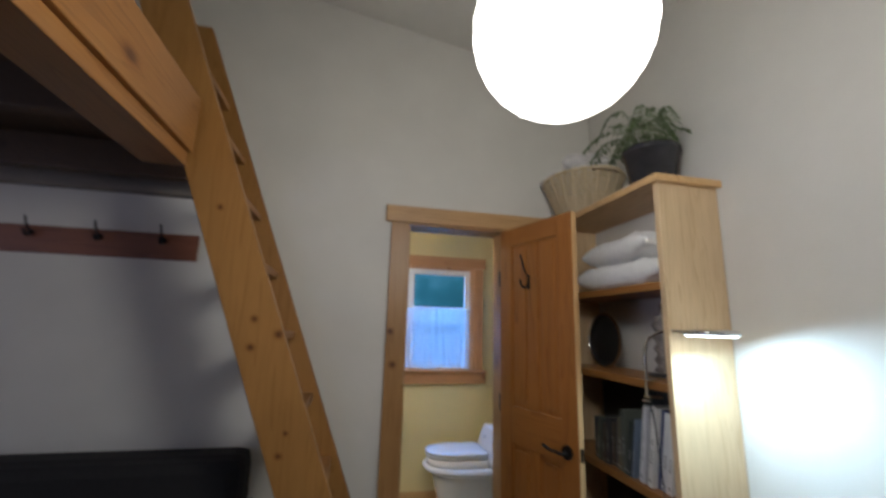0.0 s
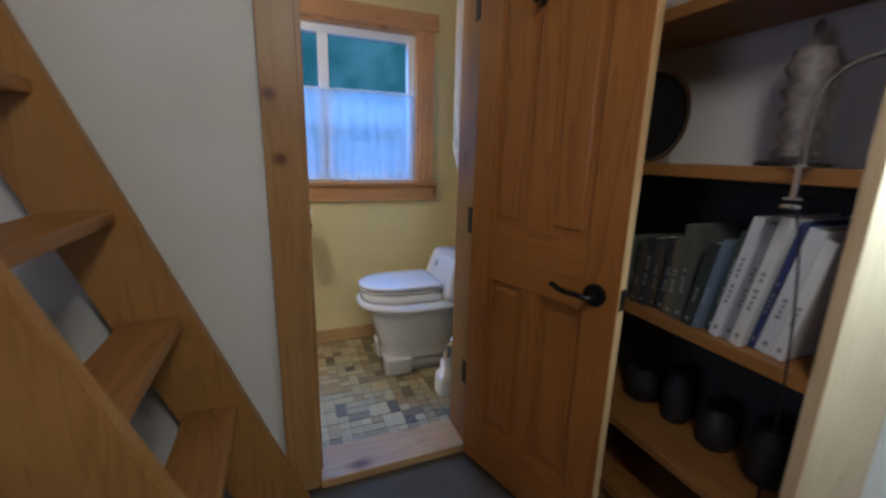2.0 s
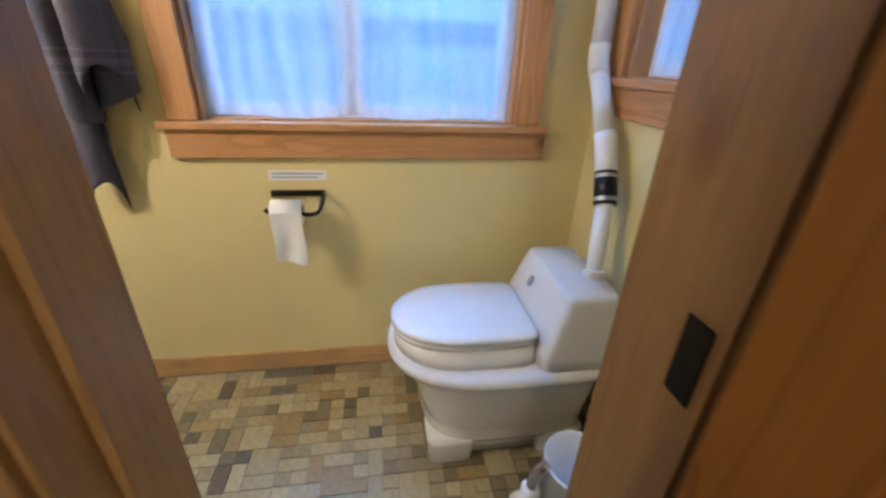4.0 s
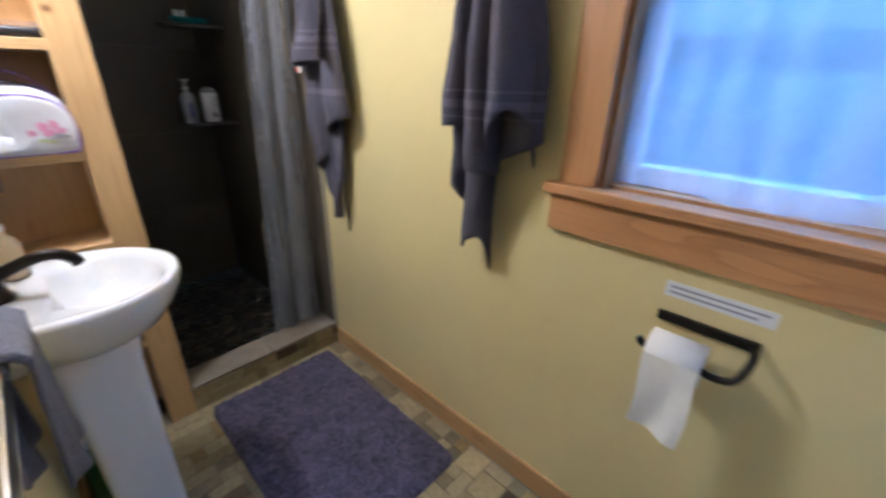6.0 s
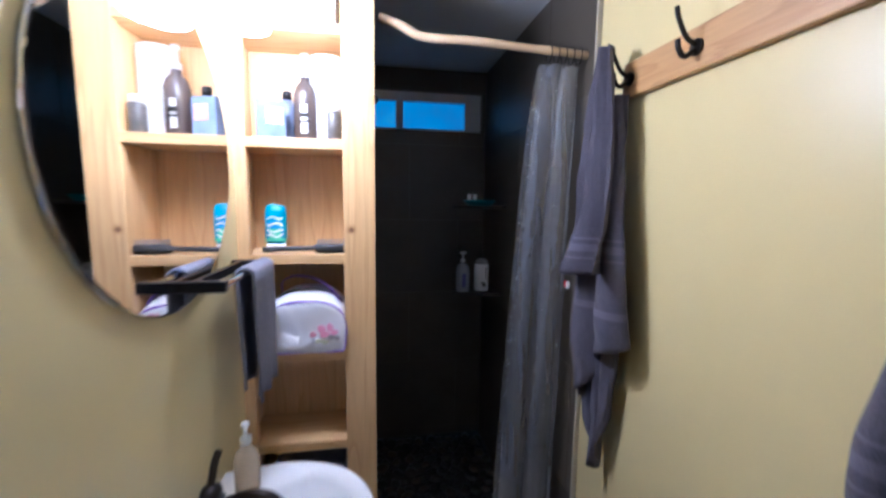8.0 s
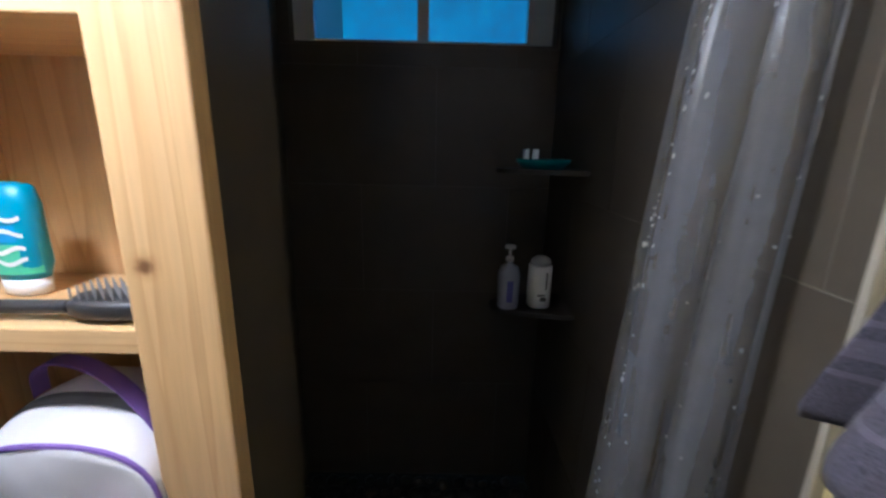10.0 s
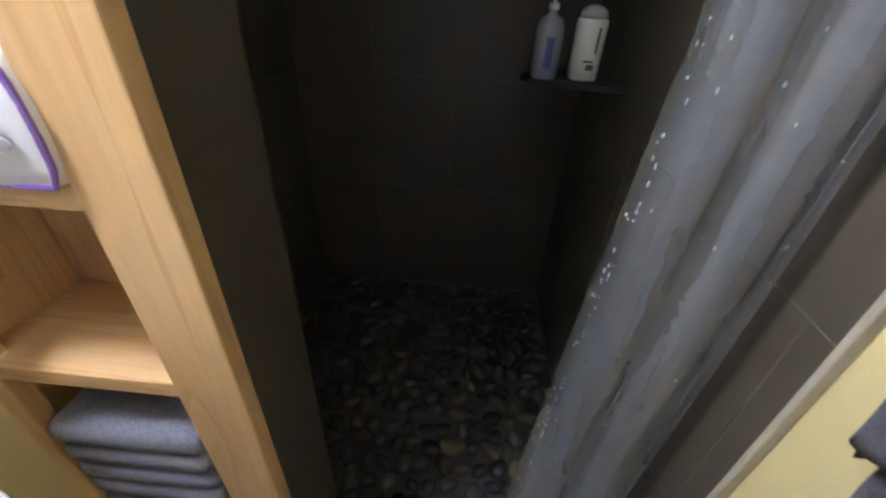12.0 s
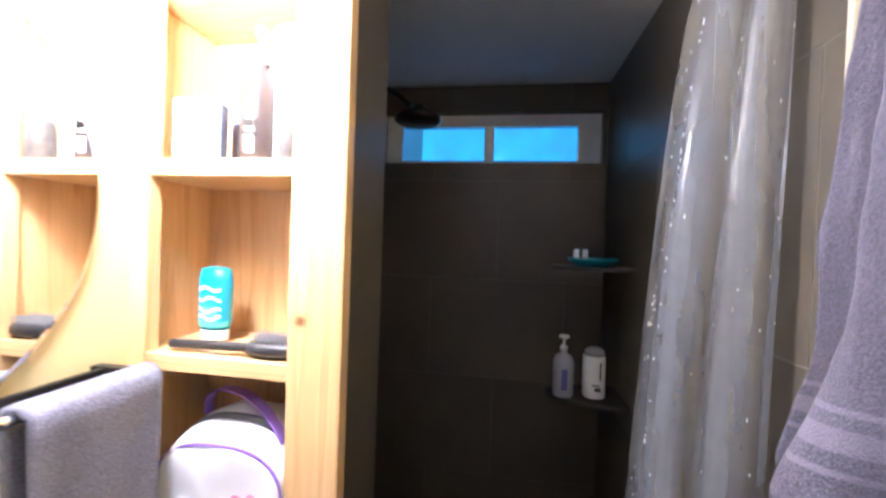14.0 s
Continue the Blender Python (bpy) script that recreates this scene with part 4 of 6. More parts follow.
def shelf_clutter():
    tray = thing("round_tray", "dark round tray with a silver rim leaning on the shelf", "tray", (1.50, -1.485, 1.237))
    bm = loft([[(0.02 * s + 0.05, 0.15 * q * math.cos(a), 0.15 + 0.15 * q * math.sin(a)) for a in [2 * math.pi * i / 40 for i in range(40)]] for s, q in ((0.2, 0.86), (0.0, 0.9), (-0.6, 1.0), (-0.4, 1.0), (0.4, 0.9), (0.6, 0.86))])
    part("plate", bm, plain("dark_tin", (0.05, 0.05, 0.05), 0.3, 0.7), tray)
    part("rim", tube([(0.035, 0.15 * math.cos(a), 0.151 + 0.15 * math.sin(a)) for a in [2 * math.pi * i / 40 for i in range(41)]], 0.006, 8), CHROME, tray)
    v = thing("carved_vase", "mottled brown carved vase standing on the shelf", "vase", (1.56, -1.925, 1.237))
    part("foot", lathe(0, 0, [(0.075, 0), (0.08, 0.006), (0.07, 0.014), (0.02, 0.016)], 20), plain('dark_stand', (0.05, 0.045, 0.045), 0.4), v)
    smooth(part("vase_body", lathe(0, 0, [(0.048, 0.017), (0.052, 0.03), (0.034, 0.05), (0.050, 0.075), (0.032, 0.10), (0.050, 0.125), (0.034, 0.15), (0.053, 0.18), (0.036, 0.205), (0.054, 0.235), (0.040, 0.26), (0.044, 0.275), (0.012, 0.285), (0.010, 0.31), (0.014, 0.33), (0.002, 0.345)], 14), plain("mottled_carving", (0.34, 0.29, 0.25), 0.35, vary=0.8, scale=28, bumpy=0.6), v))
    for y, h, w in ((-2.03, 0.19, 0.085), (-1.88, 0.15, 0.08), (-1.74, 0.20, 0.07), (-1.60, 0.14, 0.09)):
        j = thing("storage_jar", "dark lidded storage jar on the lower shelf", "jar", (1.56, y, 0.371), "jars on the lower shelf")
        smooth(part("jar", lathe(0, 0, [(w * 0.5, 0), (w * 0.62, 0.01), (w * 0.65, h * 0.7), (w * 0.45, h * 0.85), (w * 0.45, h * 0.88)], 20), plain("dark_glazed_jar", (0.022, 0.022, 0.022), 0.55, vary=0.5), j))
        part("lid", lathe(0, 0, [(w * 0.48, h * 0.882), (w * 0.48, h * 0.95), (w * 0.1, h)], 18), BRONZE, j)


shelf_clutter()


# ---- bathroom things ----
def toilet():
    T = thing("composting_toilet", "white one-piece composting toilet with a closed lid", "toilet", (1.07, -0.375, 0))

    def egg(z, xa, xb, hy, pf=2.4, pb=6.0, xm=0.0, count=56):
        """Round at the front, square at the wall side."""
        out = []
        for i in range(count):
            a = 2 * math.pi * i / count
            c, q = math.cos(a), math.sin(a)
            p = pb if c > 0 else pf
            out.append((xm + (xb - xm if c > 0 else xm - xa) * math.copysign(abs(c) ** (2 / p), c), hy * math.copysign(abs(q) ** (2 / p), q), z))
        return out

    base = loft([egg(z, xa, xb, hy, 2.9) for z, xa, xb, hy in ((0.085, -0.245, 0.315, 0.182), (0.10, -0.25, 0.318, 0.186), (0.14, -0.245, 0.318, 0.184), (0.15, -0.252, 0.322, 0.188), (0.24, -0.275, 0.330, 0.202), (0.33, -0.30, 0.338, 0.216), (0.375, -0.325, 0.345, 0.230), (0.39, -0.345, 0.352, 0.242))])
    smooth(part("base", base, TOILETP, T))
    for fx, a in ((-0.165, 0.085), (0.23, 0.085)):
        for fy in (-0.115, 0.115):
            smooth(part("foot", loft([ring(fx, fy, z, a * k, 0.072 * k, 24, 5.0) for z, k in ((0, 0.93), (0.004, 0.96), (0.05, 0.96), (0.084, 1.0), (0.10, 1.0))]), TOILETP, T))
    smooth(part("plinth", loft([egg(z, -0.19, 0.28, 0.15, 3.2) for z in (0.0, 0.09)]), TOILETP, T))
    smooth(part("rim", loft([egg(z, xa, xb, hy) for z, xa, xb, hy in ((0.391, -0.362, 0.360, 0.250), (0.396, -0.372, 0.366, 0.257), (0.410, -0.374, 0.367, 0.258), (0.420, -0.368, 0.364, 0.252), (0.428, -0.352, 0.355, 0.240))]), TOILETP, T, "wide white rim flange"))
    smooth(part("seat_collar", loft([egg(z, xa, 0.10, hy, 2.3, 8.0, -0.10) for z, xa, hy in ((0.426, -0.352, 0.200), (0.45, -0.350, 0.180), (0.472, -0.345, 0.166))]), TOILETP, T))
    smooth(part("seat", loft([egg(z, -0.358 - g, 0.095 + g, 0.172 + g, 2.25, 9.0, -0.12) for z, g in ((0.473, -0.014), (0.477, -0.003), (0.489, 0.0), (0.494, -0.012))]), TOILETP, T, "white closed toilet seat"))
    smooth(part("lid", loft([egg(z, -0.360 - g, 0.098 + g, 0.175 + g, 2.25, 9.0, -0.12) for z, g in ((0.4965, -0.012), (0.501, 0.0), (0.512, 0.001), (0.520, -0.008), (0.524, -0.04), (0.525, -0.10))]), TOILETP, T, "white closed lid"))
    for y in (-0.10, 0.10):
        part("hinge", tube([(0.103, y - 0.02, 0.498), (0.103, y + 0.02, 0.498)], 0.009, 10), TOILETP, T)
    rings = []
    for z, xa, hy in ((0.424, 0.085, 0.236), (0.47, 0.095, 0.226), (0.54, 0.118, 0.212), (0.60, 0.140, 0.202), (0.640, 0.154, 0.192), (0.652, 0.160, 0.186), (0.658, 0.172, 0.174)):
        xb = 0.342 - 0.03 * (z - 0.42) - 0.012 * (z > 0.64)
        rings.append(ring((xa + xb) / 2, 0, z, (xb - xa) / 2, hy, 52, 9.0))
    tank = smooth(part("tank", loft(rings), TOILETP, T, "white sloped rear housing"))
    part("maker_mark", loft([[(0.128 + 0.006 * s + 0.0075 * math.sin(a), 0.055 + 0.013 * math.cos(a), 0.585 + 0.020 * math.sin(a)) for a in [2 * math.pi * i / 16 for i in range(16)]] for s in (0, 1)]), plain("grey_mark", (0.25, 0.25, 0.26), 0.5), tank, "small grey oval mark")
    part("pipe_collar", tube([(0.30, -0.055, 0.645), (0.302, -0.048, 0.675)], 0.034, 20), TOILETP, tank)


toilet()


def vent_pipe():
    V = thing("vent_pipe", "white plastic vent pipe with a black rubber coupling", "pipe", (1.39, -0.42, 0.65))
    o = Vector((1.39, -0.42, 0.65))
    rel = lambda pts: [Vector(p) - o for p in pts]
    smooth(part("lower_pipe", tube(rel([(1.372, -0.43, 0.60), (1.40, -0.345, 0.90)]), 0.027, 18), PLASTIC, V))
    a, b2 = Vector((1.398, -0.357, 0.876)), Vector((1.409, -0.305, 0.968))
    cp = smooth(part("coupling", tube(rel([a, b2]), 0.036, 20), BLACK, V, "black rubber coupling"))
    for f in (0.15, 0.85):
        c = a.lerp(b2, f)
        d = (b2 - a).normalized() * 0.006
        part("clamp", tube(rel([c - d, c + d]), 0.038, 20), plain("dull_steel", (0.45, 0.45, 0.46), 0.45, 0.9, bumpy=0), cp, "steel hose clamp")
    bends = [Vector(p) for p in ((1.409, -0.308, 0.962), (1.412, -0.262, 1.055), (1.418, -0.105, 1.285), (1.424, -0.078, 1.48), (1.425, -0.076, 2.295))]
    smooth(part("lower_elbow", tube(rel([bends[0], bends[0].lerp(bends[1], 0.55), bends[1], bends[1].lerp(bends[2], 0.10)]), 0.0355, 20), PLASTIC, V))
    smooth(part("middle_pipe", tube(rel([bends[1].lerp(bends[2], 0.08), bends[1].lerp(bends[2], 0.93)]), 0.0315, 20), PLASTIC, V))
    smooth(part("upper_elbow", tube(rel([bends[1].lerp(bends[2], 0.84), bends[2].lerp(bends[1], 0.05), bends[2].lerp(bends[3], 0.10), bends[2].lerp(bends[3], 0.28)]), 0.0345, 20), PLASTIC, V))
    smooth(part("upper_pipe", tube(rel([bends[2].lerp(bends[3], 0.25), bends[3], bends[4]]), 0.0315, 20), PLASTIC, V))


vent_pipe()


def paper_holder():
    H = thing("paper_holder", "black iron toilet paper holder on the yellow wall", "paper holder", (0.39, -0.001, 0.81))
    part("back_plate", boxes((-0.095, -0.012, -0.008, 0.095, 0, 0.014), bev=0.003), BLACK, H)
    part("arm", tube(curve_pts([(0.088, -0.01, 0.0), (0.09, -0.05, -0.01), (0.075, -0.075, -0.045), (0.04, -0.078, -0.055), (0.0, -0.075, -0.048), (-0.09, -0.075, -0.045), (-0.105, -0.075, -0.032)]), 0.008, 10), BLACK, H)
    R = thing("paper_roll", "toilet paper roll with a loose hanging end", "toilet paper", (0.36, -0.077, 0.766))
    PAPERW = plain("tissue", (0.83, 0.82, 0.80), 0.95, vary=0.05, scale=60, bumpy=0.2)
    bm = loft([[(x, r * math.cos(a), r * math.sin(a)) for a in [2 * math.pi * i / 28 for i in range(28)]] for x, r in ((-0.052, 0.022), (-0.052, 0.045), (0.052, 0.045), (0.052, 0.022))], caps=False)
    smooth(part("roll", bm, PAPERW, R))
    bm = bmesh.new()
    g = []
    for j in range(15):
        v = j / 14
        g.append([bm.verts.new((-0.052 + 0.104 * u / 8 + 0.012 * v * math.sin(v * 3), -0.046 - 0.008 * math.sin(u * 0.9 + v * 2) * v, 0.012 - 0.20 * v + (0.03 * v * (u / 8 - 1) * -0.6))) for u in range(9)])
    for a, b2 in zip(g, g[1:]):
        for i in range(8):
            bm.faces.new((a[i], a[i + 1], b2[i + 1], b2[i]))
    smooth(part("loose_sheet", bm, PAPERW, R))
    S = thing("wall_notice", "small white printed strip stuck above the paper holder", "notice", (0.395, -0.0005, 0.878))
    part("strip", boxes((-0.10, -0.0015, -0.018, 0.10, 0, 0.018)), plain("notice_paper", (0.78, 0.78, 0.80), 0.6), S)
    part("print", boxes((-0.09, -0.0022, 0.004, 0.088, -0.0016, 0.009), (-0.09, -0.0022, -0.009, 0.07, -0.0016, -0.004)), plain("notice_ink", (0.30, 0.30, 0.38), 0.7), S, "grey unreadable print")


paper_holder()


def sink():
    S = thing("pedestal_sink", "white porcelain pedestal sink with a bronze faucet", "sink", (-0.755, -0.89, 0))
    # outline: straight along the wall, bowed to the room
    def outline(z, s, bx=0.0):
        out = []
        for i in range(36):
            a = math.pi * i / 35
            out.append((0.215 * s * math.cos(a), -0.04 * s + 0.245 * s * math.sin(a) ** 0.85, z))
        out += [(-0.19 * s, -0.195 * min(1, s + 0.06), z), (0.19 * s, -0.195 * min(1, s + 0.06), z)]
        return out

    def bowl(z, s):
        return [(0.215 * s * math.cos(a) * 0.98, 0.03 + (0.175 if math.sin(a) > 0 else 0.12) * s * math.sin(a), z) for a in [math.pi * i / 35 for i in range(36)]] + [(-0.15 * s, 0.03 - 0.11 * s, z), (0.15 * s, 0.03 - 0.11 * s, z)]

    rings = [outline(0.66, 0.45), outline(0.70, 0.72), outline(0.75, 0.90), outline(0.79, 0.985), outline(0.81, 1.0), outline(0.822, 0.99), outline(0.824, 0.96), bowl(0.818, 0.82), bowl(0.80, 0.76), bowl(0.76, 0.66), bowl(0.72, 0.48), bowl(0.705, 0.22), bowl(0.703, 0.10)]
    smooth(part("basin", loft(rings), PORCELAIN, S))
    part("drain", lathe(0, 0.03, [(0.024, 0.7035), (0.026, 0.706), (0.018, 0.708), (0.004, 0.7085)], 20), BRONZE, S, "dark bronze drain")
    ped = loft([ring(0, -0.02, z, rx, ry, 40, 7.0) for z, rx, ry in ((0, 0.078, 0.078), (0.02, 0.076, 0.076), (0.35, 0.080, 0.080), (0.60, 0.088, 0.086), (0.69, 0.094, 0.094))])
    smooth(part("pedestal", ped, PORCELAIN, S))
    f = smooth(part("faucet", loft([ring(0, -0.135, z, r * 1.2, r, 24, 2.3) for z, r in ((0.824, 0.030), (0.830, 0.031), (0.836, 0.024), (0.845, 0.021), (0.865, 0.019), (0.872, 0.024), (0.890, 0.025), (0.902, 0.019), (0.908, 0.021), (0.920, 0.018), (0.926, 0.006))]), BRONZE, S, "oil-rubbed bronze faucet"))
    smooth(part("spout", tube(curve_pts([(0, -0.135, 0.870), (0.01, -0.10, 0.890), (0.02, -0.05, 0.908), (0.026, -0.015, 0.905), (0.030, 0.006, 0.888), (0.030, 0.010, 0.876)]), 0.0135, 14), BRONZE, f))
    smooth(part("lever", tube(curve_pts([(0, -0.135, 0.918), (-0.014, -0.136, 0.938), (-0.030, -0.136, 0.958), (-0.048, -0.134, 0.972)]), 0.008, 10, None), BRONZE, f))
    part("overflow_hole", boxes((-0.17, 0.08, 0.789, -0.165, 0.09, 0.797)), BLACK, S)
    D = thing("soap_dispenser", "amber liquid soap pump bottle on the sink", "soap bottle", (-0.876, -0.992, 0.822))
    D.scale = (0.85, 0.85, 0.80)
    m, n, l, b = nodes_of("amber_soap")
    b.inputs["Base Color"].default_value = (0.80, 0.66, 0.46, 1)
    b.inputs["Roughness"].default_value = 0.1
    b.inputs["Transmission Weight"].default_value = 0.5
    smooth(part("bottle", lathe(0, 0, [(0.028, 0), (0.033, 0.006), (0.034, 0.10), (0.026, 0.125), (0.013, 0.135), (0.013, 0.15)], 22), m, D))
    smooth(part("pump", lathe(0, 0, [(0.015, 0.15), (0.015, 0.168), (0.006, 0.17), (0.006, 0.2), (0.012, 0.202), (0.01, 0.212)], 16), PLASTIC, D, "white pump head"))
    part("nozzle", tube([(0, 0, 0.206), (0.03, 0.012, 0.203)], 0.004, 8), PLASTIC, D)


sink()


def pleated_sheet(top, hem, wide, deep, pleats, seed, y0, s_range=(-1, 1), over=0.16):
    """A cloth gathered at its top: hem, wide and deep are (place, value) tables; the pleats fold over one another."""
    bm = bmesh.new()
    ks, kv = 110, 46
    hs, hz = zip(*hem)
    wz, ww = zip(*sorted(wide))
    dz, dd = zip(*sorted(deep))
    grid = []
    for j in range(kv + 1):
        v = j / kv
        row = []
        for i in range(ks + 1):
            s = s_range[0] + (s_range[1] - s_range[0]) * i / ks
            z = top + (float(np.mean(np.interp([s - 0.11, s - 0.055, s, s + 0.055, s + 0.11], hs, hz))) - top) * v
            ph = 2 * math.pi * pleats * (s * 0.5 + 0.06 * math.sin(s * 3 + seed)) + seed + 0.5 * math.sin(z * 6 + seed)
            w, d = float(np.interp(z, wz, ww)), float(np.interp(z, dz, dd))
            x = w * (s + over * math.sin(ph)) + 0.010 * v * noise.noise((s * 3, z * 6, seed))
            y = y0 - d * (0.5 + 0.5 * math.cos(ph)) + 0.012 * v * noise.noise((s * 2.5 + 9, z * 8, seed)) + 0.004 * noise.noise((s * 9, z * 22, seed))
            row.append(bm.verts.new((x, min(y, -0.006), z)))
        grid.append(row)
    for a, b2 in zip(grid, grid[1:]):
        for i in range(ks):
            bm.faces.new((a[i], a[i + 1], b2[i + 1], b2[i]))
    back = [[bm.verts.new(v.co + Vector((0, 0.0045, 0.001))) for v in row] for row in grid]
    for a, b2 in zip(back, back[1:]):
        for i in range(ks):
            bm.faces.new((a[i + 1], a[i], b2[i], b2[i + 1]))
    for k in (0, -1):
        for i in range(ks):
            bm.faces.new((grid[k][i], grid[k][i + 1], back[k][i + 1], back[k][i]))
        for j in range(kv):
            bm.faces.new((grid[j][k], grid[j + 1][k], back[j + 1][k], back[j][k]))
    bmesh.ops.recalc_face_normals(bm, faces=bm.faces)
    return bm


def hung_towel(at, sheets, label, mat=None):
    T = thing("bath_towel", label, "towel", at, "bath towels on hooks")
    for name, b2 in zip(("front_fold", "middle_fold", "back_fold"), sheets):
        smooth(part(name, b2, mat or TOWEL, T))
    return T


HR = thing("towel_rail", "pine board with dark double hooks for towels", "towel rail", (-0.42, -0.001, 1.845))
part("board", boxes((-0.53, -0.02, -0.045, 0.40, 0, 0.045), bev=0.004), PINE_X, HR)
for x in (-0.50, -0.275, -0.02, 0.23):
    hook(HR, x, -0.02, 0.0)
# towels hung by their middle
ta = hung_towel((-0.933, -0.022, 0), [
    pleated_sheet(1.925, [(-1, 1.315), (0, 1.325), (1, 1.345)], [(1.93, 0.022), (1.85, 0.045), (1.6, 0.078), (1.42, 0.10), (1.33, 0.128)], [(1.93, 0.03), (1.7, 0.035), (1.45, 0.05), (1.33, 0.10)], 1.6, 0.6, -0.055, over=0.08),
    pleated_sheet(1.80, [(-1, 0.93), (-0.6, 0.95), (-0.1, 1.04), (0.4, 1.10), (1, 1.16)], [(1.8, 0.03), (1.35, 0.095), (1.15, 0.12), (0.9, 0.085)], [(1.8, 0.02), (1.2, 0.06), (0.9, 0.04)], 2.2, 2.4, -0.03, over=0.2),
    pleated_sheet(1.80, [(-1, 0.90), (-0.4, 0.76), (0.1, 0.735), (0.6, 0.80), (1, 0.93)], [(1.8, 0.03), (1.2, 0.06), (0.9, 0.05), (0.74, 0.035)], [(1.8, 0.015), (1.0, 0.03), (0.74, 0.03)], 2.6, 1.1, -0.012, over=0.15),
], "slate grey bath towel hanging from a hook beside the shower")
part("towel_tag", boxes((0.02, -0.160, 1.295, 0.032, -0.156, 1.312)), plain("red_tag", (0.5, 0.02, 0.03), 0.6), ta, "small red tag")
part("towel_tag", boxes((0.033, -0.160, 1.295, 0.046, -0.156, 1.312)), plain("white_tag", (0.75, 0.75, 0.75), 0.6), ta, "small white tag")
hung_towel((-0.158, -0.022, 0), [
    pleated_sheet(1.93, [(-1, 1.27), (-0.85, 1.20), (-0.68, 1.14), (-0.6, 1.23), (-0.4, 1.12), (-0.15, 1.07), (0.1, 1.06), (0.3, 1.10), (0.42, 1.25), (0.65, 1.21), (0.85, 1.12), (1, 1.09)], [(1.93, 0.022), (1.85, 0.05), (1.5, 0.095), (1.25, 0.132), (1.1, 0.14)], [(1.93, 0.03), (1.7, 0.07), (1.3, 0.10), (1.0, 0.08)], 3.1, 0.7, -0.035, over=0.15),
    pleated_sheet(1.85, [(-1, 1.04), (-0.9, 0.96), (-0.78, 0.94), (-0.68, 0.84), (-0.48, 0.81), (-0.34, 0.92), (-0.24, 0.87), (-0.10, 0.775), (0.08, 0.76), (0.18, 0.88), (0.28, 1.08), (0.7, 1.13), (1, 1.16)], [(1.85, 0.03), (1.3, 0.115), (1.0, 0.125), (0.8, 0.115)], [(1.85, 0.02), (1.2, 0.05), (0.8, 0.05)], 2.4, 2.0, -0.018, over=0.15),
], "slate grey bath towel hanging beside the window", TOWEL_B)


def bath_mat():
    bm = bmesh.new()
    k, q = 90, 56
    x0, x1, y0, y1 = -1.075, -0.19, -0.655, -0.095
    g = []
    for j in range(q + 1):
        row = []
        for i in range(k + 1):
            u, v = i / k, j / q
            r = 0.05
            ex = max(0, r - min(u * (x1 - x0), (1 - u) * (x1 - x0)))
            ey = max(0, r - min(v * (y1 - y0), (1 - v) * (y1 - y0)))
            e = math.hypot(ex, ey)
            x, y = x0 + (x1 - x0) * u, y0 + (y1 - y0) * v
            if ex > 0 and ey > 0 and e > r:
                sx, sy = (1 if u < 0.5 else -1), (1 if v < 0.5 else -1)
                x += sx * ex * (1 - r / e)
                y += sy * ey * (1 - r / e)
            h = 0.003 if i in (0, k) or j in (0, q) else 0.020 + 0.010 * noise.noise((x * 55, y * 55, 0)) + 0.005 * noise.noise((x * 14, y * 14, 3))
            row.append(bm.verts.new((x, y + 0.04 * (u - 0.5) * -0.3, h)))
        g.append(row)
    for a, b2 in zip(g, g[1:]):
        for i in range(k):
            bm.faces.new((a[i], a[i + 1], b2[i + 1], b2[i]))
    tagged(smooth(part("bath_mat", bm, MAT)), "violet grey shaggy bath mat on the mosaic floor", "bath mat")


bath_mat()


def shower_cabinet():
    C = thing("shelf_cabinet", "open pine shelf cabinet built beside the shower", "cabinet", (-1.11, -0.88, 0))
    y0, y1, yp = -1.09 + 0.88 + 0.001, -0.684 + 0.88, -0.775 + 0.88
    part("post", boxes((-0.03, yp, 0, 0, y1, CZ - 0.001), bev=0.003), POSTWOOD, C, "wide pine face post beside the shower")
    part("stile", boxes((-0.03, y0, 0, 0, y0 + 0.055, CZ - 0.001), bev=0.003), ASH, C)
    part("side_panel", boxes((-0.19, yp + 0.01, 0, -0.031, y1 - 0.02, CZ - 0.001)), ASH, C)
    part("side_panel", boxes((-0.19, y0, 0, -0.031, y0 + 0.02, CZ - 0.001)), ASH, C)
    part("back_panel", boxes((-0.20, y0, 0, -0.191, y1 - 0.02, CZ - 0.001)), ASH, C)
    for z in (0.40, 0.782, 1.07, 1.362, 1.69, 2.0):
        part("shelf", boxes((-0.189, y0 + 0.021, z - 0.028, -0.002, yp + 0.009, z), bev=0.002), ASH_Y, C)


shower_cabinet()
# tiled jamb on the shower side of the cabinet
part_j = struct("shower_jamb", boxes((-1.31, -0.7035, 0.0, -1.1405, -0.687, CZ - 0.001), bev=0.002), BROWNTILE, "dark brown tile lining the cabinet's shower side", "wall tile")


def shower_curb():
    C = struct("shower_curb", boxes((-1.245, -0.683, -0.028, -1.125, -0.003, 0.105)), GROUT, "tiled shower curb with mosaic face", "curb")
    part("cap_tile", boxes((-1.25, -0.683, 0.107, -1.108, -0.345, 0.118), bev=0.002), plain("curb_cap_stone", (0.29, 0.24, 0.18), 0.45, vary=0.4, scale=9), C)
    part("cap_tile", boxes((-1.25, -0.341, 0.107, -1.108, -0.003, 0.118), bev=0.002), bpy.data.materials["curb_cap_stone"], C)
    random.seed(3)
    z = 0.002
    for h in (0.05, 0.05):
        y = -0.681
        while y < -0.03:
            w = min(random.choice((0.05, 0.075, 0.1)), -0.004 - y)
            part("tile", boxes((-1.124, y, z, -1.114, y + w - 0.003, z + h - 0.003), bev=0.001), STONE, C)
            y += w
        z += h


shower_curb()


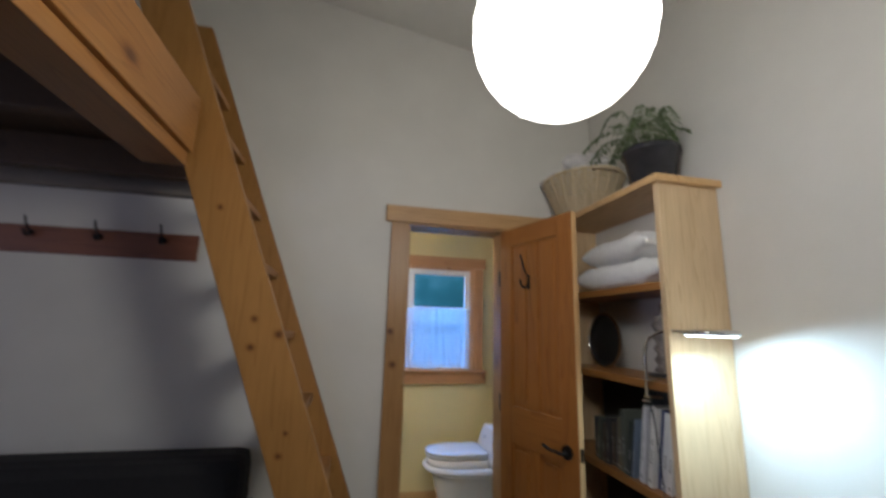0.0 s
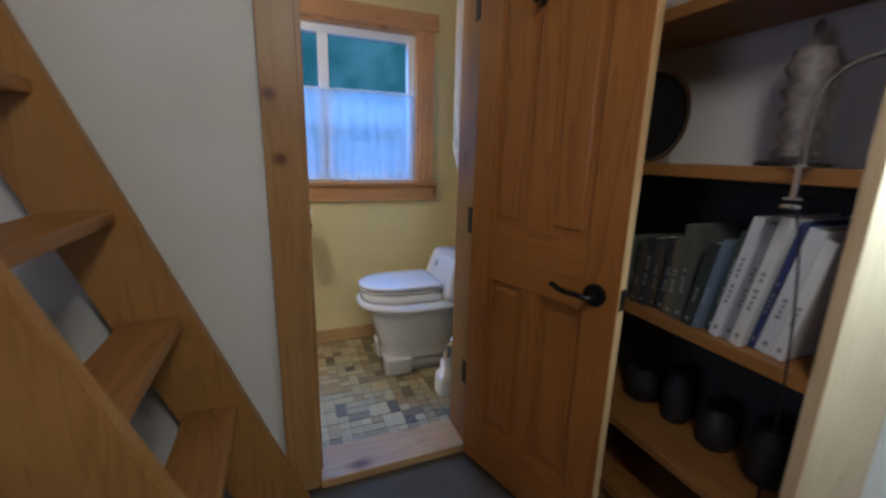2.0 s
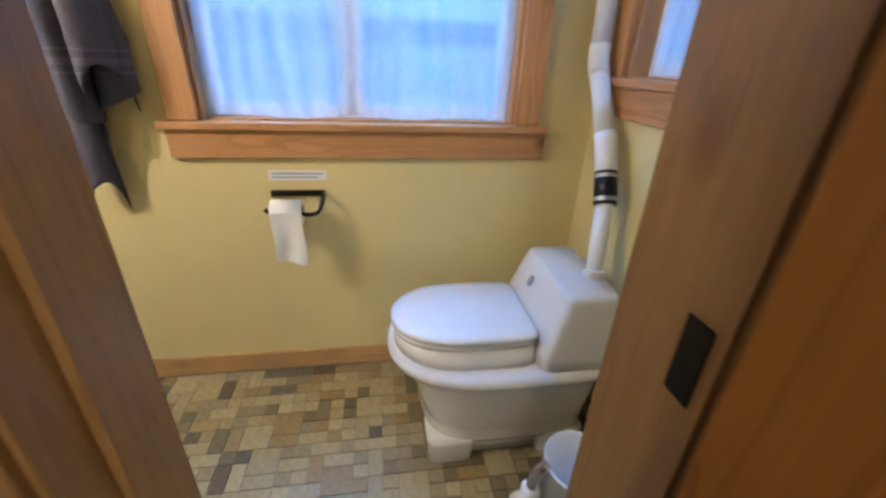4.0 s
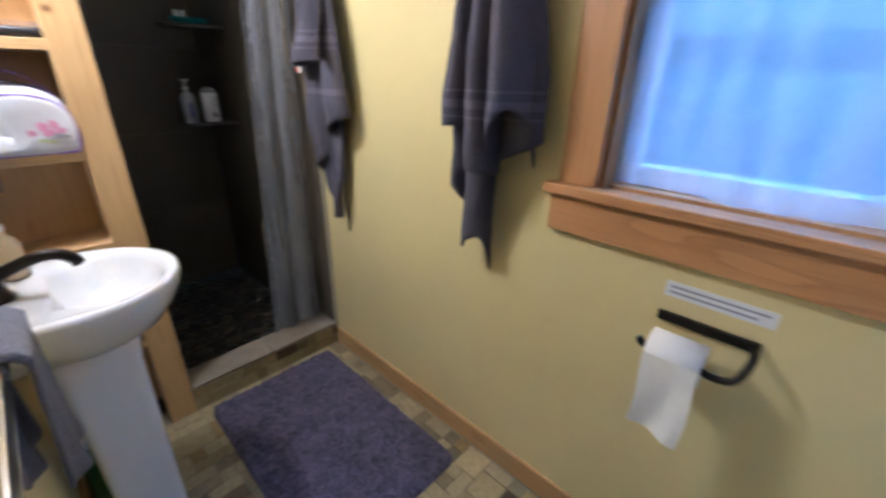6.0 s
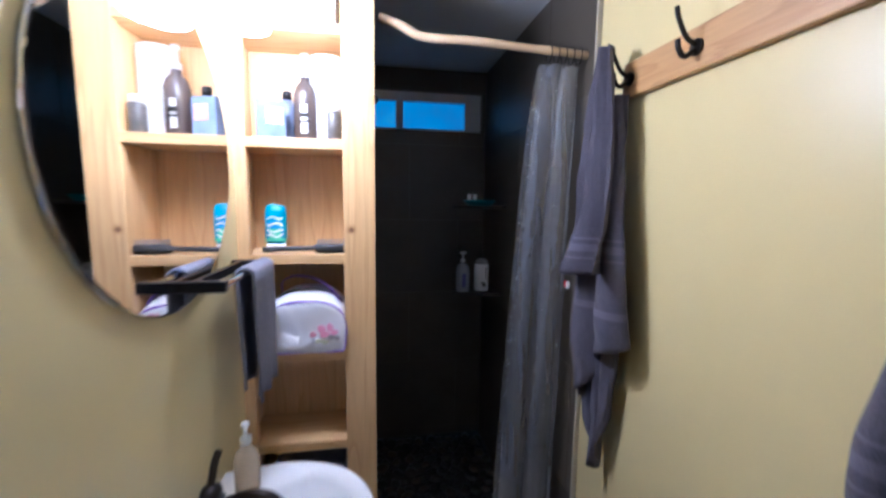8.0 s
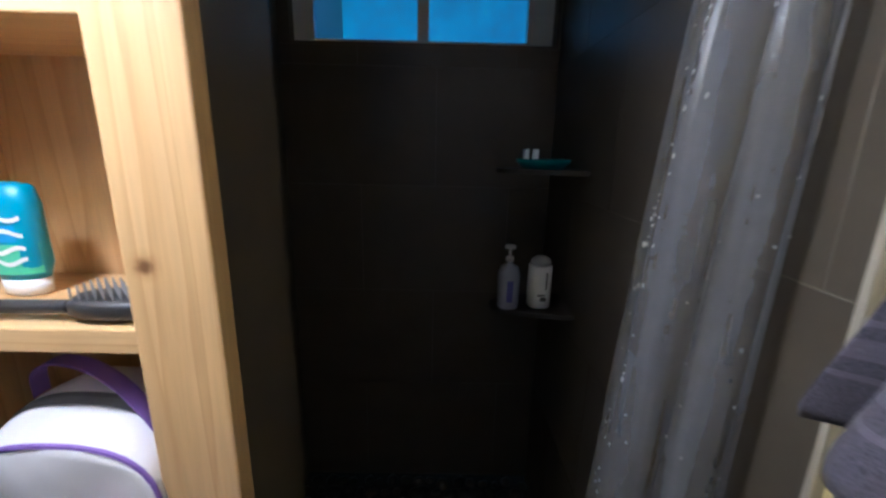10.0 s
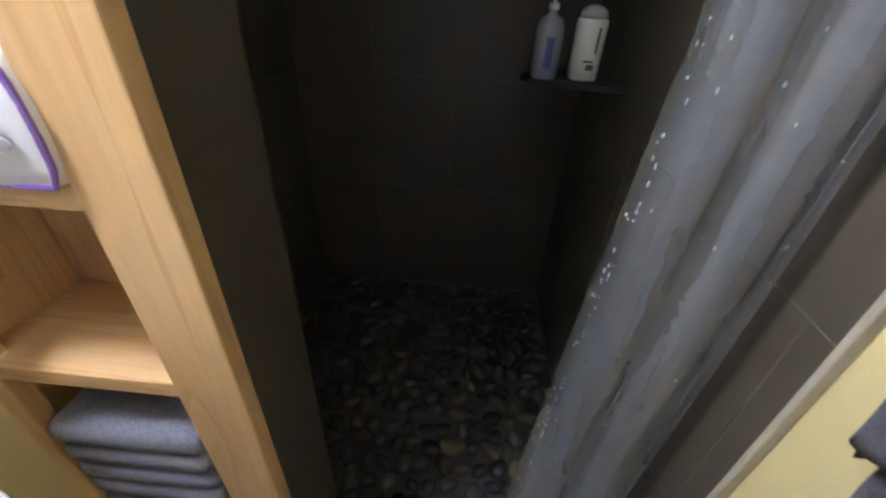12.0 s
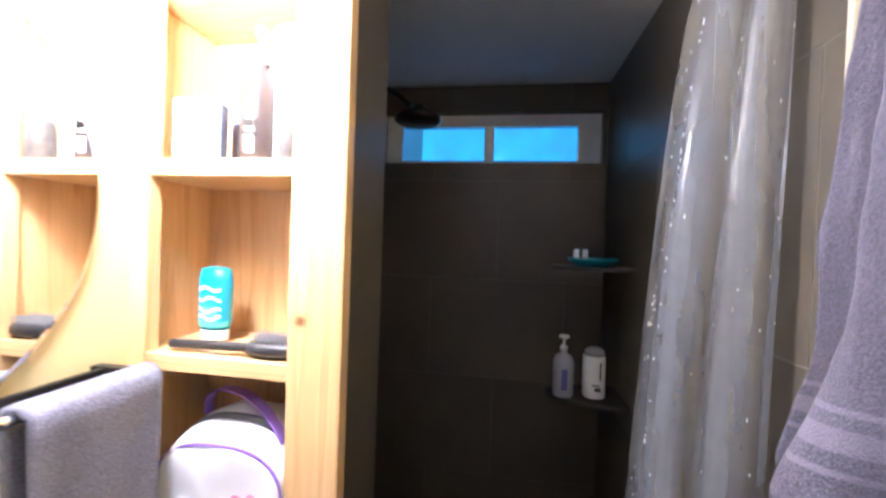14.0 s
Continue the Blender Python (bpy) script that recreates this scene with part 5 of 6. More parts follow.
def shower_rod():
    R = thing("shower_rod", "peeled crooked branch used as shower curtain rod", "curtain rod", (-1.17, -0.34, 2.02))
    pts = curve_pts([(0, -0.33, 0.03), (0.01, -0.27, 0.01), (0.0, -0.2, -0.014), (0.005, -0.05, -0.016), (0.0, 0.1, -0.02), (0.004, 0.22, -0.026), (0, 0.337, -0.03)], 8)
    smooth(part("branch", tube(pts, 0.013, 12, [0.0125 + 0.0022 * noise.noise((i * 0.3, 0, 0)) for i in range(len(pts))]), wood("peeled_branch", (0.62, 0.47, 0.30), (0.42, 0.28, 0.15), "y", 0.6), R))
    for y in (0.20, 0.225, 0.25, 0.275, 0.30):
        part("curtain_ring", tube([(0.022 * math.cos(a), y, -0.035 + 0.026 * math.sin(a)) for a in [2 * math.pi * i / 20 for i in range(21)]], 0.0018, 6), BRONZE, R, "dark wire curtain ring")


shower_rod()


def shower_curtain():
    """Clear film gathered on rings: a few broad folds doubled back over one another, with fine crinkles."""
    def at(u, v):
        left = 0.172 + 0.130 * v ** 0.6
        right = 0.030 + 0.012 * v
        fold = u + 0.05 * math.sin(2 * math.pi * (2.6 * u + 0.12 * math.sin(v * 2.4)))
        y = -right - (left - right) * (1 - fold)
        d = 0.012 * math.cos(2 * math.pi * (2.6 * u + 0.12 * math.sin(v * 2.4))) * (0.7 + 0.5 * v)
        d += 0.006 * noise.noise((u * 7, v * 3, 5)) + 0.0012 * noise.noise((u * 26, v * 20, 9))
        return Vector((-1.175 + d - 0.02 * v, y, 1.955 - 1.80 * v + 0.008 * noise.noise((u * 9, v, 2))))

    bm = bmesh.new()
    rows, k = 90, 150
    g = [[bm.verts.new(at(i / k, j / rows)) for i in range(k + 1)] for j in range(rows + 1)]
    for a, b2 in zip(g, g[1:]):
        for i in range(k):
            bm.faces.new((a[i], a[i + 1], b2[i + 1], b2[i]))
    c = thing("shower_curtain", "gathered clear vinyl shower curtain with water spots", "shower curtain", (0, 0, 0))
    smooth(part("film", bm, FILM, c))
    random.seed(21)
    bm2 = bmesh.new()
    for s in range(220):
        p = at(random.choice((random.random(), 0.02 + 0.03 * random.random(), 0.14 + 0.04 * random.random())), random.random() ** 0.8)
        rr = random.uniform(0.0005, 0.0016)
        bmesh.ops.create_icosphere(bm2, subdivisions=1, radius=rr, matrix=Matrix.Translation(p + Vector((0.001, 0, 0))) @ Matrix.Diagonal((0.6, 1, random.uniform(1, 3.2), 1)))
    part("water_spot", bm2, plain("dried_water", (0.75, 0.77, 0.8), 0.2), c, "whitish dried water spots")["kind"] = "stuff"


shower_curtain()


def mirror():
    M = thing("round_mirror", "round frameless wall mirror with a polished glass edge", "mirror", (-0.742, YD + 0.001, 1.612))
    prof = lambda y, r: [(r * math.cos(a), y, r * math.sin(a)) for a in [2 * math.pi * i / 72 for i in range(72)]]
    part("backing", loft([prof(0.0, 0.304), prof(0.001, 0.305), prof(0.0035, 0.305)]), BLACK, M, "black backing disc")
    part("glass", loft([prof(0.004, 0.3065), prof(0.0068, 0.3065), prof(0.0072, 0.303)]), MIRROR, M)
    part("edge", tube([(0.3075 * math.cos(a), 0.005, 0.3075 * math.sin(a)) for a in [2 * math.pi * i / 72 for i in range(73)]], 0.0016, 8), MIRROR, M, "thin polished rim")


mirror()


def vanity_light():
    V = thing("vanity_light", "bronze wall light with lit frosted glass shades above the mirror", "wall light", (-0.855, YD + 0.001, 2.085))
    part("back_plate", boxes((-0.16, 0, -0.04, 0.16, 0.02, 0.04), bev=0.006), BRONZE, V)
    for x in (-0.09, 0.095):
        part("arm", tube(curve_pts([(x, 0.018, 0), (x, 0.06, 0.012), (x, 0.088, -0.03), (x, 0.09, -0.06)]), 0.008, 10), BRONZE, V)
        s = smooth(part("shade", lathe(x, 0.09, [(0.02, -0.055), (0.036, -0.07), (0.046, -0.11), (0.052, -0.165), (0.054, -0.178), (0.05, -0.180), (0.004, -0.181)], 28), BULB, V, "glowing frosted glass shade"))
        s.visible_shadow = False


vanity_light()


def draped(name, at, length, half_w, front, back, label, mat, rot=0.0, seed=0, bar=0.012, category="hand towel"):
    """A cloth laid over a bar that runs along local x."""
    bm = bmesh.new()
    prof = []
    for i in range(13):
        prof.append((bar + 0.012 + 0.004 * i / 12, -front + front * i / 12))
    for i in range(1, 8):
        a = math.pi * i / 8
        prof.append(((bar + 0.012) * math.cos(a), (bar + 0.006) * math.sin(a)))
    for i in range(13):
        prof.append((-(bar + 0.012), -back * i / 12))
    k = 22
    grids = []
    for off in (0.0, -0.007):
        g = []
        for y, z in prof:
            row = []
            for i in range(k + 1):
                u = i / k * 2 - 1
                dep = -z / max(front, 0.01) if z < 0 else 0
                wv = 0.009 * dep * math.sin(u * 6 + seed) + 0.006 * dep * noise.noise((u * 4, z * 6, seed))
                sgn = 1 if y > 0 else -1
                row.append(bm.verts.new((u * half_w * (1 - 0.10 * dep) + 0.01 * dep * noise.noise((z * 7, u, seed + 3)), y + sgn * off + wv, z + off * (1 if z > 0 else 0) - 0.012 * dep * noise.noise((u * 2, 1, seed)))))
            g.append(row)
        grids.append(g)
    for g in grids:
        for a, b2 in zip(g, g[1:]):
            for i in range(k):
                bm.faces.new((a[i], a[i + 1], b2[i + 1], b2[i]))
    a, b2 = grids
    for i in range(k):
        bm.faces.new((a[0][i], a[0][i + 1], b2[0][i + 1], b2[0][i]))
        bm.faces.new((a[-1][i], a[-1][i + 1], b2[-1][i + 1], b2[-1][i]))
    for j in range(len(prof) - 1):
        bm.faces.new((a[j][0], a[j + 1][0], b2[j + 1][0], b2[j][0]))
        bm.faces.new((a[j][k], a[j + 1][k], b2[j + 1][k], b2[j][k]))
    ob = smooth(part(name, bm, mat))
    ob.location, ob.rotation_euler = at, (0, 0, rot)
    return tagged(ob, label, category)


def double_bar(x0, x1, z, label, loc):
    """Flat iron back bar on the wall with a rod standing off it on two brackets."""
    A = thing("towel_bar", label, "towel bar", (loc, YD + 0.001, z), "double towel bars")
    for x in (x0, x1):
        part("bracket", boxes((x - 0.010, 0, -0.012, x + 0.010, 0.088, 0.012), bev=0.004), BLACK, A)
    part("back_bar", boxes((x0 + 0.011, 0.018, -0.011, x1 - 0.011, 0.030, 0.011), bev=0.003), BLACK, A)
    part("rod", tube([(x0 + 0.011, 0.078, 0), (x1 - 0.011, 0.078, 0)], 0.007, 12), CHROME, A, "polished steel rod")


double_bar(-0.125, 0.165, 1.345, "black iron towel bar between mirror and cabinet", -0.93)
draped("hand_towel", (-0.985, YD + 0.079, 1.347), 0.1, 0.088, 0.325, 0.29, "grey hand towel draped over the bar beside the mirror", HANDTOWEL, 0, 2, 0.009)
double_bar(-0.30, 0.10, 1.0, "black iron double towel bar below the hair dryer", 0.06)
draped("small_towel", (-0.17, YD + 0.079, 1.002), 0.1, 0.068, 0.20, 0.17, "small grey washcloth on the towel bar", HANDTOWEL, 0, 5, 0.009, "washcloth")


def outlet():
    O = thing("wall_outlet", "ivory wall outlet plate with two sockets", "outlet", (-0.215, YD + 0.001, 1.183))
    iv = plain("ivory_plastic", (0.74, 0.70, 0.60), 0.4, bumpy=0.02)
    part("plate", boxes((-0.036, 0, -0.058, 0.036, 0.008, 0.058), bev=0.003), iv, O)
    for z in (-0.024, 0.024):
        s = part("socket", boxes((-0.017, 0.0082, z - 0.016, 0.017, 0.010, z + 0.016), bev=0.001), iv, O)
        part("slots", boxes((-0.008, 0.0102, z - 0.004, -0.006, 0.0106, z + 0.006), (0.006, 0.0102, z - 0.004, 0.008, 0.0106, z + 0.006)), BLACK, s, "dark socket slots")


outlet()


def hair_dryer():
    """Wall unit that tapers to its foot, with a round air inlet, two slots, a handset at its side and a coiled cord."""
    H = thing("hair_dryer", "white wall-mounted hair dryer with coiled cord", "hair dryer", (-0.085, YD + 0.001, 1.56))
    rings = []
    for y, s in ((0.0, 0.60), (0.012, 0.68), (0.035, 0.86), (0.058, 0.97), (0.070, 1.0), (0.080, 0.97), (0.087, 0.88), (0.090, 0.74)):
        r = []
        for i in range(56):
            a = 2 * math.pi * i / 56
            c, q = math.cos(a), math.sin(a)
            z = 0.165 * s * math.copysign(abs(q) ** 0.55, q)
            low = max(0.0, -z / 0.165)
            half = (0.128 - 0.030 * low) if c > 0 else (0.132 - 0.085 * low ** 1.3)
            r.append((half * s * math.copysign(abs(c) ** 0.55, c), y, z))
        rings.append(r)
    body = smooth(part("housing", loft(rings), PLASTIC, H))
    disc = lambda r, y: [(0.045 + r * math.cos(a), y, 0.022 + r * math.sin(a)) for a in [2 * math.pi * i / 36 for i in range(36)]]
    part("air_inlet", loft([disc(0.056, 0.088), disc(0.055, 0.0925), disc(0.050, 0.0915)]), plain("grey_inlet", (0.13, 0.135, 0.15), 0.6), body, "round dark grey air inlet")
    slot = plain("grey_switch", (0.22, 0.22, 0.24), 0.5)
    part("switch", boxes((0.026, 0.088, -0.092, 0.042, 0.0925, -0.062), bev=0.002), slot, body)
    part("switch", boxes((0.030, 0.086, -0.145, 0.046, 0.0915, -0.100), bev=0.002), slot, body)
    hs = smooth(part("handset", tube(curve_pts([(-0.085, 0.055, 0.055), (-0.118, 0.068, 0.03), (-0.118, 0.072, -0.03), (-0.095, 0.072, -0.09), (-0.075, 0.072, -0.125)]), 0.02, 14), PLASTIC, H, "white dryer handset in its holder"))
    for z in (-0.098, -0.118, -0.135):
        part("holder_clip", tube(curve_pts([(-0.045, 0.080, z + 0.010), (-0.075, 0.100, z + 0.004), (-0.105, 0.094, z - 0.004), (-0.115, 0.070, z - 0.008)]), 0.0055, 8), PLASTIC, hs)
    st = curve_pts([(-0.070, 0.075, -0.12), (-0.068, 0.075, -0.18), (-0.066, 0.072, -0.24), (-0.060, 0.068, -0.288)], 6)
    smooth(part("strain_relief", tube(st, 0.01, 12, [0.013 - 0.007 * i / (len(st) - 1) for i in range(len(st))]), PLASTIC, H, "tapered grey-white cord sleeve"))
    pts = []
    for i in range(265):
        u = i / 264
        c = Vector((-0.100, 0.070, -0.125)).lerp(Vector((-0.098, 0.064, -0.272)), u)
        a = u * 11 * 2 * math.pi
        pts.append(c + Vector((0.0125 * math.cos(a), 0.0125 * math.sin(a), 0)))
    part("coiled_cord", tube(pts, 0.0036, 6), PLASTIC, H, "white coiled cord")
    part("cord_knot", tube([(-0.074 + 0.012 * math.cos(a), 0.066 + 0.012 * math.sin(a), -0.294 + 0.006 * math.sin(2 * a)) for a in [2 * math.pi * i / 24 for i in range(25)]], 0.0055, 8), PLASTIC, H)
    part("cord_loop", tube(curve_pts([(0.03, 0.05, -0.15), (0.025, 0.062, -0.185), (0.0, 0.068, -0.205), (-0.025, 0.066, -0.195), (-0.035, 0.06, -0.165)]), 0.0045, 8), PLASTIC, H)
    bun = []
    for i in range(121):
        a = i / 120 * 5 * 2 * math.pi
        bun.append((0.015 - 0.045 * i / 120 + 0.004 * math.cos(a), 0.055 + 0.015 * math.sin(a), -0.212 + 0.015 * math.cos(a) - 0.016 * i / 120))
    part("cord_bundle", tube(bun, 0.0042, 6), PLASTIC, H, "bundled white cord")
    part("cord_tail", tube(curve_pts([(-0.03, 0.055, -0.226), (-0.05, 0.05, -0.24), (-0.064, 0.055, -0.255)]), 0.0042, 8), PLASTIC, H)


hair_dryer()


# ---- cabinet contents ----
def bottle(name, at, prof, mat, label, category, cap=None, capmat=None, sy=1.0, rot=0.0, group=""):
    B = thing(name, label, category, at, group)
    B.rotation_euler = (0, 0, rot)
    smooth(part("bottle", loft([ring(0, 0, z, r * sy, r, 24, 2.4) for r, z in prof]), mat, B))
    if cap:
        smooth(part("cap", loft([ring(0, 0, z, r * sy, r, 20) for r, z in cap]), capmat or PLASTIC, B))
    return B


TEAL = plain("teal_plastic", (0.01, 0.30, 0.46), 0.3, bumpy=0)
AQUA = plain("aqua_blue_label", (0.02, 0.30, 0.62), 0.35, bumpy=0)
GREEN = plain("green_label", (0.10, 0.55, 0.33), 0.35, bumpy=0)
S = bottle("shampoo_bottle", (-1.215, -0.985, 1.3625), [(0.027, 0.022), (0.032, 0.04), (0.032, 0.115), (0.027, 0.138), (0.012, 0.142)], TEAL, "teal and green shampoo bottle standing on its white cap", "shampoo", [(0.022, 0.0), (0.027, 0.002), (0.029, 0.0215), (0.02, 0.022)], PLASTIC, 0.62)
part("label_patch", loft([[(0.0209 * math.cos(a) + 0.0, 0.0327 * math.sin(a), z) for a in [-1.25 + 2.5 * i / 12 for i in range(13)]] for z in (0.03, 0.068)], caps=False, closed=False), GREEN, S)
part("label_patch", loft([[(0.0209 * math.cos(a) + 0.0, 0.0327 * math.sin(a), z) for a in [-1.25 + 2.5 * i / 12 for i in range(13)]] for z in (0.071, 0.092)], caps=False, closed=False), AQUA, S)

for z0 in (0.044, 0.058, 0.079, 0.098):
    rows = [[((0.0216 + 0.0002) * math.cos(a), 0.0336 * math.sin(a), z0 + 0.0035 * math.sin(a * 5 + z0 * 90) + dz) for a in [-0.75 + 1.5 * i / 16 for i in range(17)]] for dz in (0.0, 0.0055)]
    part("label_wave", loft(rows, caps=False, closed=False), PLASTIC, S, "white wavy mark")


def hairbrush():
    H = thing("hairbrush", "black paddle hairbrush lying on the cabinet shelf", "hairbrush", (-1.135, -0.86, 1.3645))
    blk = plain("black_rubber", (0.02, 0.02, 0.022), 0.45)
    smooth(part("handle", tube(curve_pts([(0, -0.145, 0.01), (0, -0.08, 0.012), (0, -0.02, 0.013), (0, 0.0, 0.014)]), 0.008, 10), blk, H))
    smooth(part("paddle", loft([ring(-0.012, 0.045, z, rx, ry, 24, 2.6) for z, rx, ry in ((0.0, 0.02, 0.045), (0.006, 0.027, 0.052), (0.018, 0.027, 0.052), (0.024, 0.022, 0.045))]), blk, H))
    bm = bmesh.new()
    for i in range(5):
        for j in range(9):
            add_box(bm, -0.03 + 0.009 * i, 0.008 + 0.009 * j, 0.0235, -0.0285 + 0.009 * i, 0.0095 + 0.009 * j, 0.038)
    part("bristles", bm, plain("bristle_grey", (0.25, 0.25, 0.26), 0.5), H)["kind"] = "stuff"


hairbrush()


def toiletry_bag():
    """Soft bag: a low arched front panel, a higher ridge with a half-open zip, flowers printed on the front."""
    B = thing("toiletry_bag", "white toiletry bag with purple piping and pink flowers", "bag", (-1.182, -0.885, 1.0715))
    cloth = plain("white_coated_cloth", (0.78, 0.77, 0.80), 0.45, vary=0.06, scale=12, bumpy=0.15)
    pur = plain("purple_webbing", (0.22, 0.12, 0.45), 0.6)

    def outl(x, half, top, dip=0.0):
        pts = []
        for i in range(29):
            a = math.pi * i / 28
            c, q = math.cos(a), math.sin(a)
            pts.append((x, half * math.copysign(abs(c) ** 0.8, c), 0.045 + (top - 0.045) * q ** 0.62 - dip * q ** 4))
        return pts + [(x, -half * 0.985, 0.018), (x, -half * 0.93, 0.001), (x, half * 0.93, 0.001), (x, half * 0.985, 0.018)]

    prof = ((-0.094, 0.090, 0.105), (-0.090, 0.104, 0.128), (-0.070, 0.110, 0.150), (-0.045, 0.112, 0.163), (-0.015, 0.113, 0.168), (0.015, 0.113, 0.166), (0.040, 0.113, 0.160), (0.062, 0.113, 0.150), (0.078, 0.112, 0.141), (0.0815, 0.108, 0.137))
    rings = [outl(*r) for r in prof] + [outl(0.082 + 0.0006 * k, 0.108 * f, 0.137 * f + 0.006 * (1 - f)) for k, f in enumerate((0.93, 0.8, 0.62, 0.4, 0.2))]
    bm = loft(rings)
    for v in bm.verts:
        k = min(1.0, v.co.z / 0.05)
        v.co += Vector((0.007 * noise.noise(v.co * 13) + 0.002 * noise.noise(v.co * 45), 0.004 * noise.noise(v.co * 30 + Vector((5, 0, 0))), 0.007 * noise.noise(v.co * 18 + Vector((0, 9, 0))))) * k
    smooth(part("bag_body", bm, cloth, B))
    for x, h2, t in ((-0.090, 0.105, 0.129), (0.0805, 0.111, 0.140)):
        o = outl(x, h2, t)
        part("piping", tube(o + [o[0]], 0.0032, 6), pur, B, "purple piping")
    strap = [(0.0, -0.080, 0.150), (0.0, -0.078, 0.178), (0.004, -0.05, 0.195), (0.014, 0.0, 0.194), (0.026, 0.042, 0.180), (0.034, 0.075, 0.154), (0.036, 0.090, 0.134)]
    sp = curve_pts(strap, 6)
    bm = loft([[(p.x - 0.012, p.y, p.z), (p.x + 0.012, p.y, p.z), (p.x + 0.012, p.y, p.z + 0.0022), (p.x - 0.012, p.y, p.z + 0.0022)] for p in sp])
    part("handle", bm, pur, B, "purple webbing strap")
    zp = [outl(x, 0.1135, t)[5:22] for x, t in ((0.022, 0.1672), (0.030, 0.1662), (0.040, 0.1622))]
    part("zip_opening", loft([r for r in zp], caps=False, closed=False), plain("dark_zip_gap", (0.05, 0.05, 0.055), 0.7), B, "dark half-open zip gap")
    part("zip_pull", boxes((0.034, 0.082, 0.116, 0.038, 0.087, 0.136), bev=0.001), CHROME, B, "metal zip pull")
    B.scale = (1.0, 1.02, 1.1)
    pink = plain("pink_print", (0.78, 0.34, 0.50), 0.6)
    rose = plain("rose_print", (0.62, 0.25, 0.34), 0.6)
    dk = plain("grey_print", (0.36, 0.34, 0.37), 0.6)
    gr = plain("sage_print", (0.55, 0.58, 0.36), 0.6)
    for y, z, ry, rz, mt in ((0.043, 0.067, 0.012, 0.010, pink), (0.052, 0.052, 0.015, 0.009, pink), (0.066, 0.070, 0.009, 0.011, pink), (0.078, 0.056, 0.010, 0.008, pink), (0.070, 0.043, 0.012, 0.007, dk), (0.086, 0.040, 0.007, 0.006, dk), (0.019, 0.052, 0.009, 0.008, rose), (0.036, 0.034, 0.012, 0.005, gr), (0.052, 0.030, 0.010, 0.005, gr)):
        part("flower_print", loft([[(x, y + ry * (1 + 0.12 * math.cos(3 * a)) * math.cos(a), z + rz * (1 + 0.12 * math.cos(3 * a)) * math.sin(a)) for a in [2 * math.pi * i / 20 for i in range(20)]] for x in (0.0885, 0.0905)]), mt, B)


toiletry_bag()
DARKBOT = plain("brown_glass", (0.06, 0.045, 0.04), 0.2, bumpy=0)
PB = bottle("pump_bottle", (-1.19, -0.885, 1.6905), [(0.03, 0), (0.033, 0.004), (0.033, 0.13), (0.026, 0.155), (0.013, 0.17), (0.013, 0.182)], DARKBOT, "dark pump bottle with a white label and pump", "bottle", [(0.015, 0.1825), (0.015, 0.2), (0.006, 0.202), (0.006, 0.235), (0.013, 0.237), (0.011, 0.248)])
part("label_patch", loft([[(0.0336 * math.cos(a), 0.0336 * math.sin(a), z) for a in [-1.2 + 2.4 * i / 12 for i in range(13)]] for z in (0.02, 0.10)], caps=False, closed=False), PLASTIC, PB, "white bottle label")
part("label_print", boxes((0.0345, -0.012, 0.05, 0.0352, 0.012, 0.056), (0.0345, -0.010, 0.064, 0.0352, 0.010, 0.078)), BLACK, PB)
RL = thing("paper_towel_roll", "white paper roll standing on the cabinet shelf", "paper roll", (-1.225, -0.825, 1.6905))
smooth(part("roll", lathe(0, 0, [(0.05, 0), (0.052, 0.003), (0.052, 0.245), (0.05, 0.248), (0.02, 0.248)], 28), plain("roll_paper", (0.82, 0.81, 0.79), 0.95, bumpy=0.1), RL))
BX = thing("printed_carton", "blue printed cardboard carton on the cabinet shelf", "carton", (-1.155, -0.975, 1.6905))
BX.rotation_euler = (0, 0, 0.35)
part("carton_body", boxes((-0.018, -0.038, 0, 0.018, 0.038, 0.105), bev=0.002), plain("carton_blue", (0.16, 0.22, 0.36), 0.4, vary=0.4, scale=18), BX)
part("carton_print", boxes((0.0183, -0.015, 0.04, 0.0188, 0.03, 0.085)), plain("carton_rose", (0.7, 0.42, 0.45), 0.5, vary=0.4, scale=40), BX, "pale rose printed patch")
bottle("spice_jar", (-1.15, -0.80, 1.6905), [(0.02, 0), (0.021, 0.003), (0.021, 0.075), (0.018, 0.08)], plain("dark_jar", (0.10, 0.09, 0.08), 0.3, vary=0.5, scale=60), "small dark labelled jar", "jar", [(0.0185, 0.0805), (0.0185, 0.098), (0.016, 0.1)], PLASTIC)
bottle("lotion_bottle", (-1.235, -0.945, 1.6905), [(0.022, 0), (0.024, 0.003), (0.024, 0.10), (0.015, 0.125)], plain("slate_bottle", (0.12, 0.14, 0.2), 0.3), "slate blue lotion bottle", "bottle", [(0.014, 0.1255), (0.014, 0.15), (0.012, 0.152)], BLACK)
ST = thing("storage_bin", "white storage bin on the top cabinet shelf", "bin", (-1.20, -0.90, 2.0005))
part("bin_body", boxes((-0.07, -0.11, 0, 0.06, 0.11, 0.14), bev=0.012), PLASTIC, ST)
FT = thing("folded_towel", "folded dark grey towel on the bottom shelf", "towel", (-1.19, -0.90, 0.4005))
for k in range(5):
    smooth(part("fold", boxes((-0.085 + 0.003 * (k % 2), -0.12, 0.052 * k, 0.09, 0.12, 0.052 * k + 0.05), bev=0.02), HANDTOWEL, FT))
PBAG = thing("cleaning_bottle", "green cleaning bottle on the floor under the sink", "bottle", (-0.93, -1.0, 0))
smooth(part("bottle", lathe(0, 0, [(0.04, 0), (0.043, 0.005), (0.043, 0.16), (0.018, 0.2), (0.018, 0.22)], 20), plain("green_plastic", (0.05, 0.18, 0.06), 0.3), PBAG))
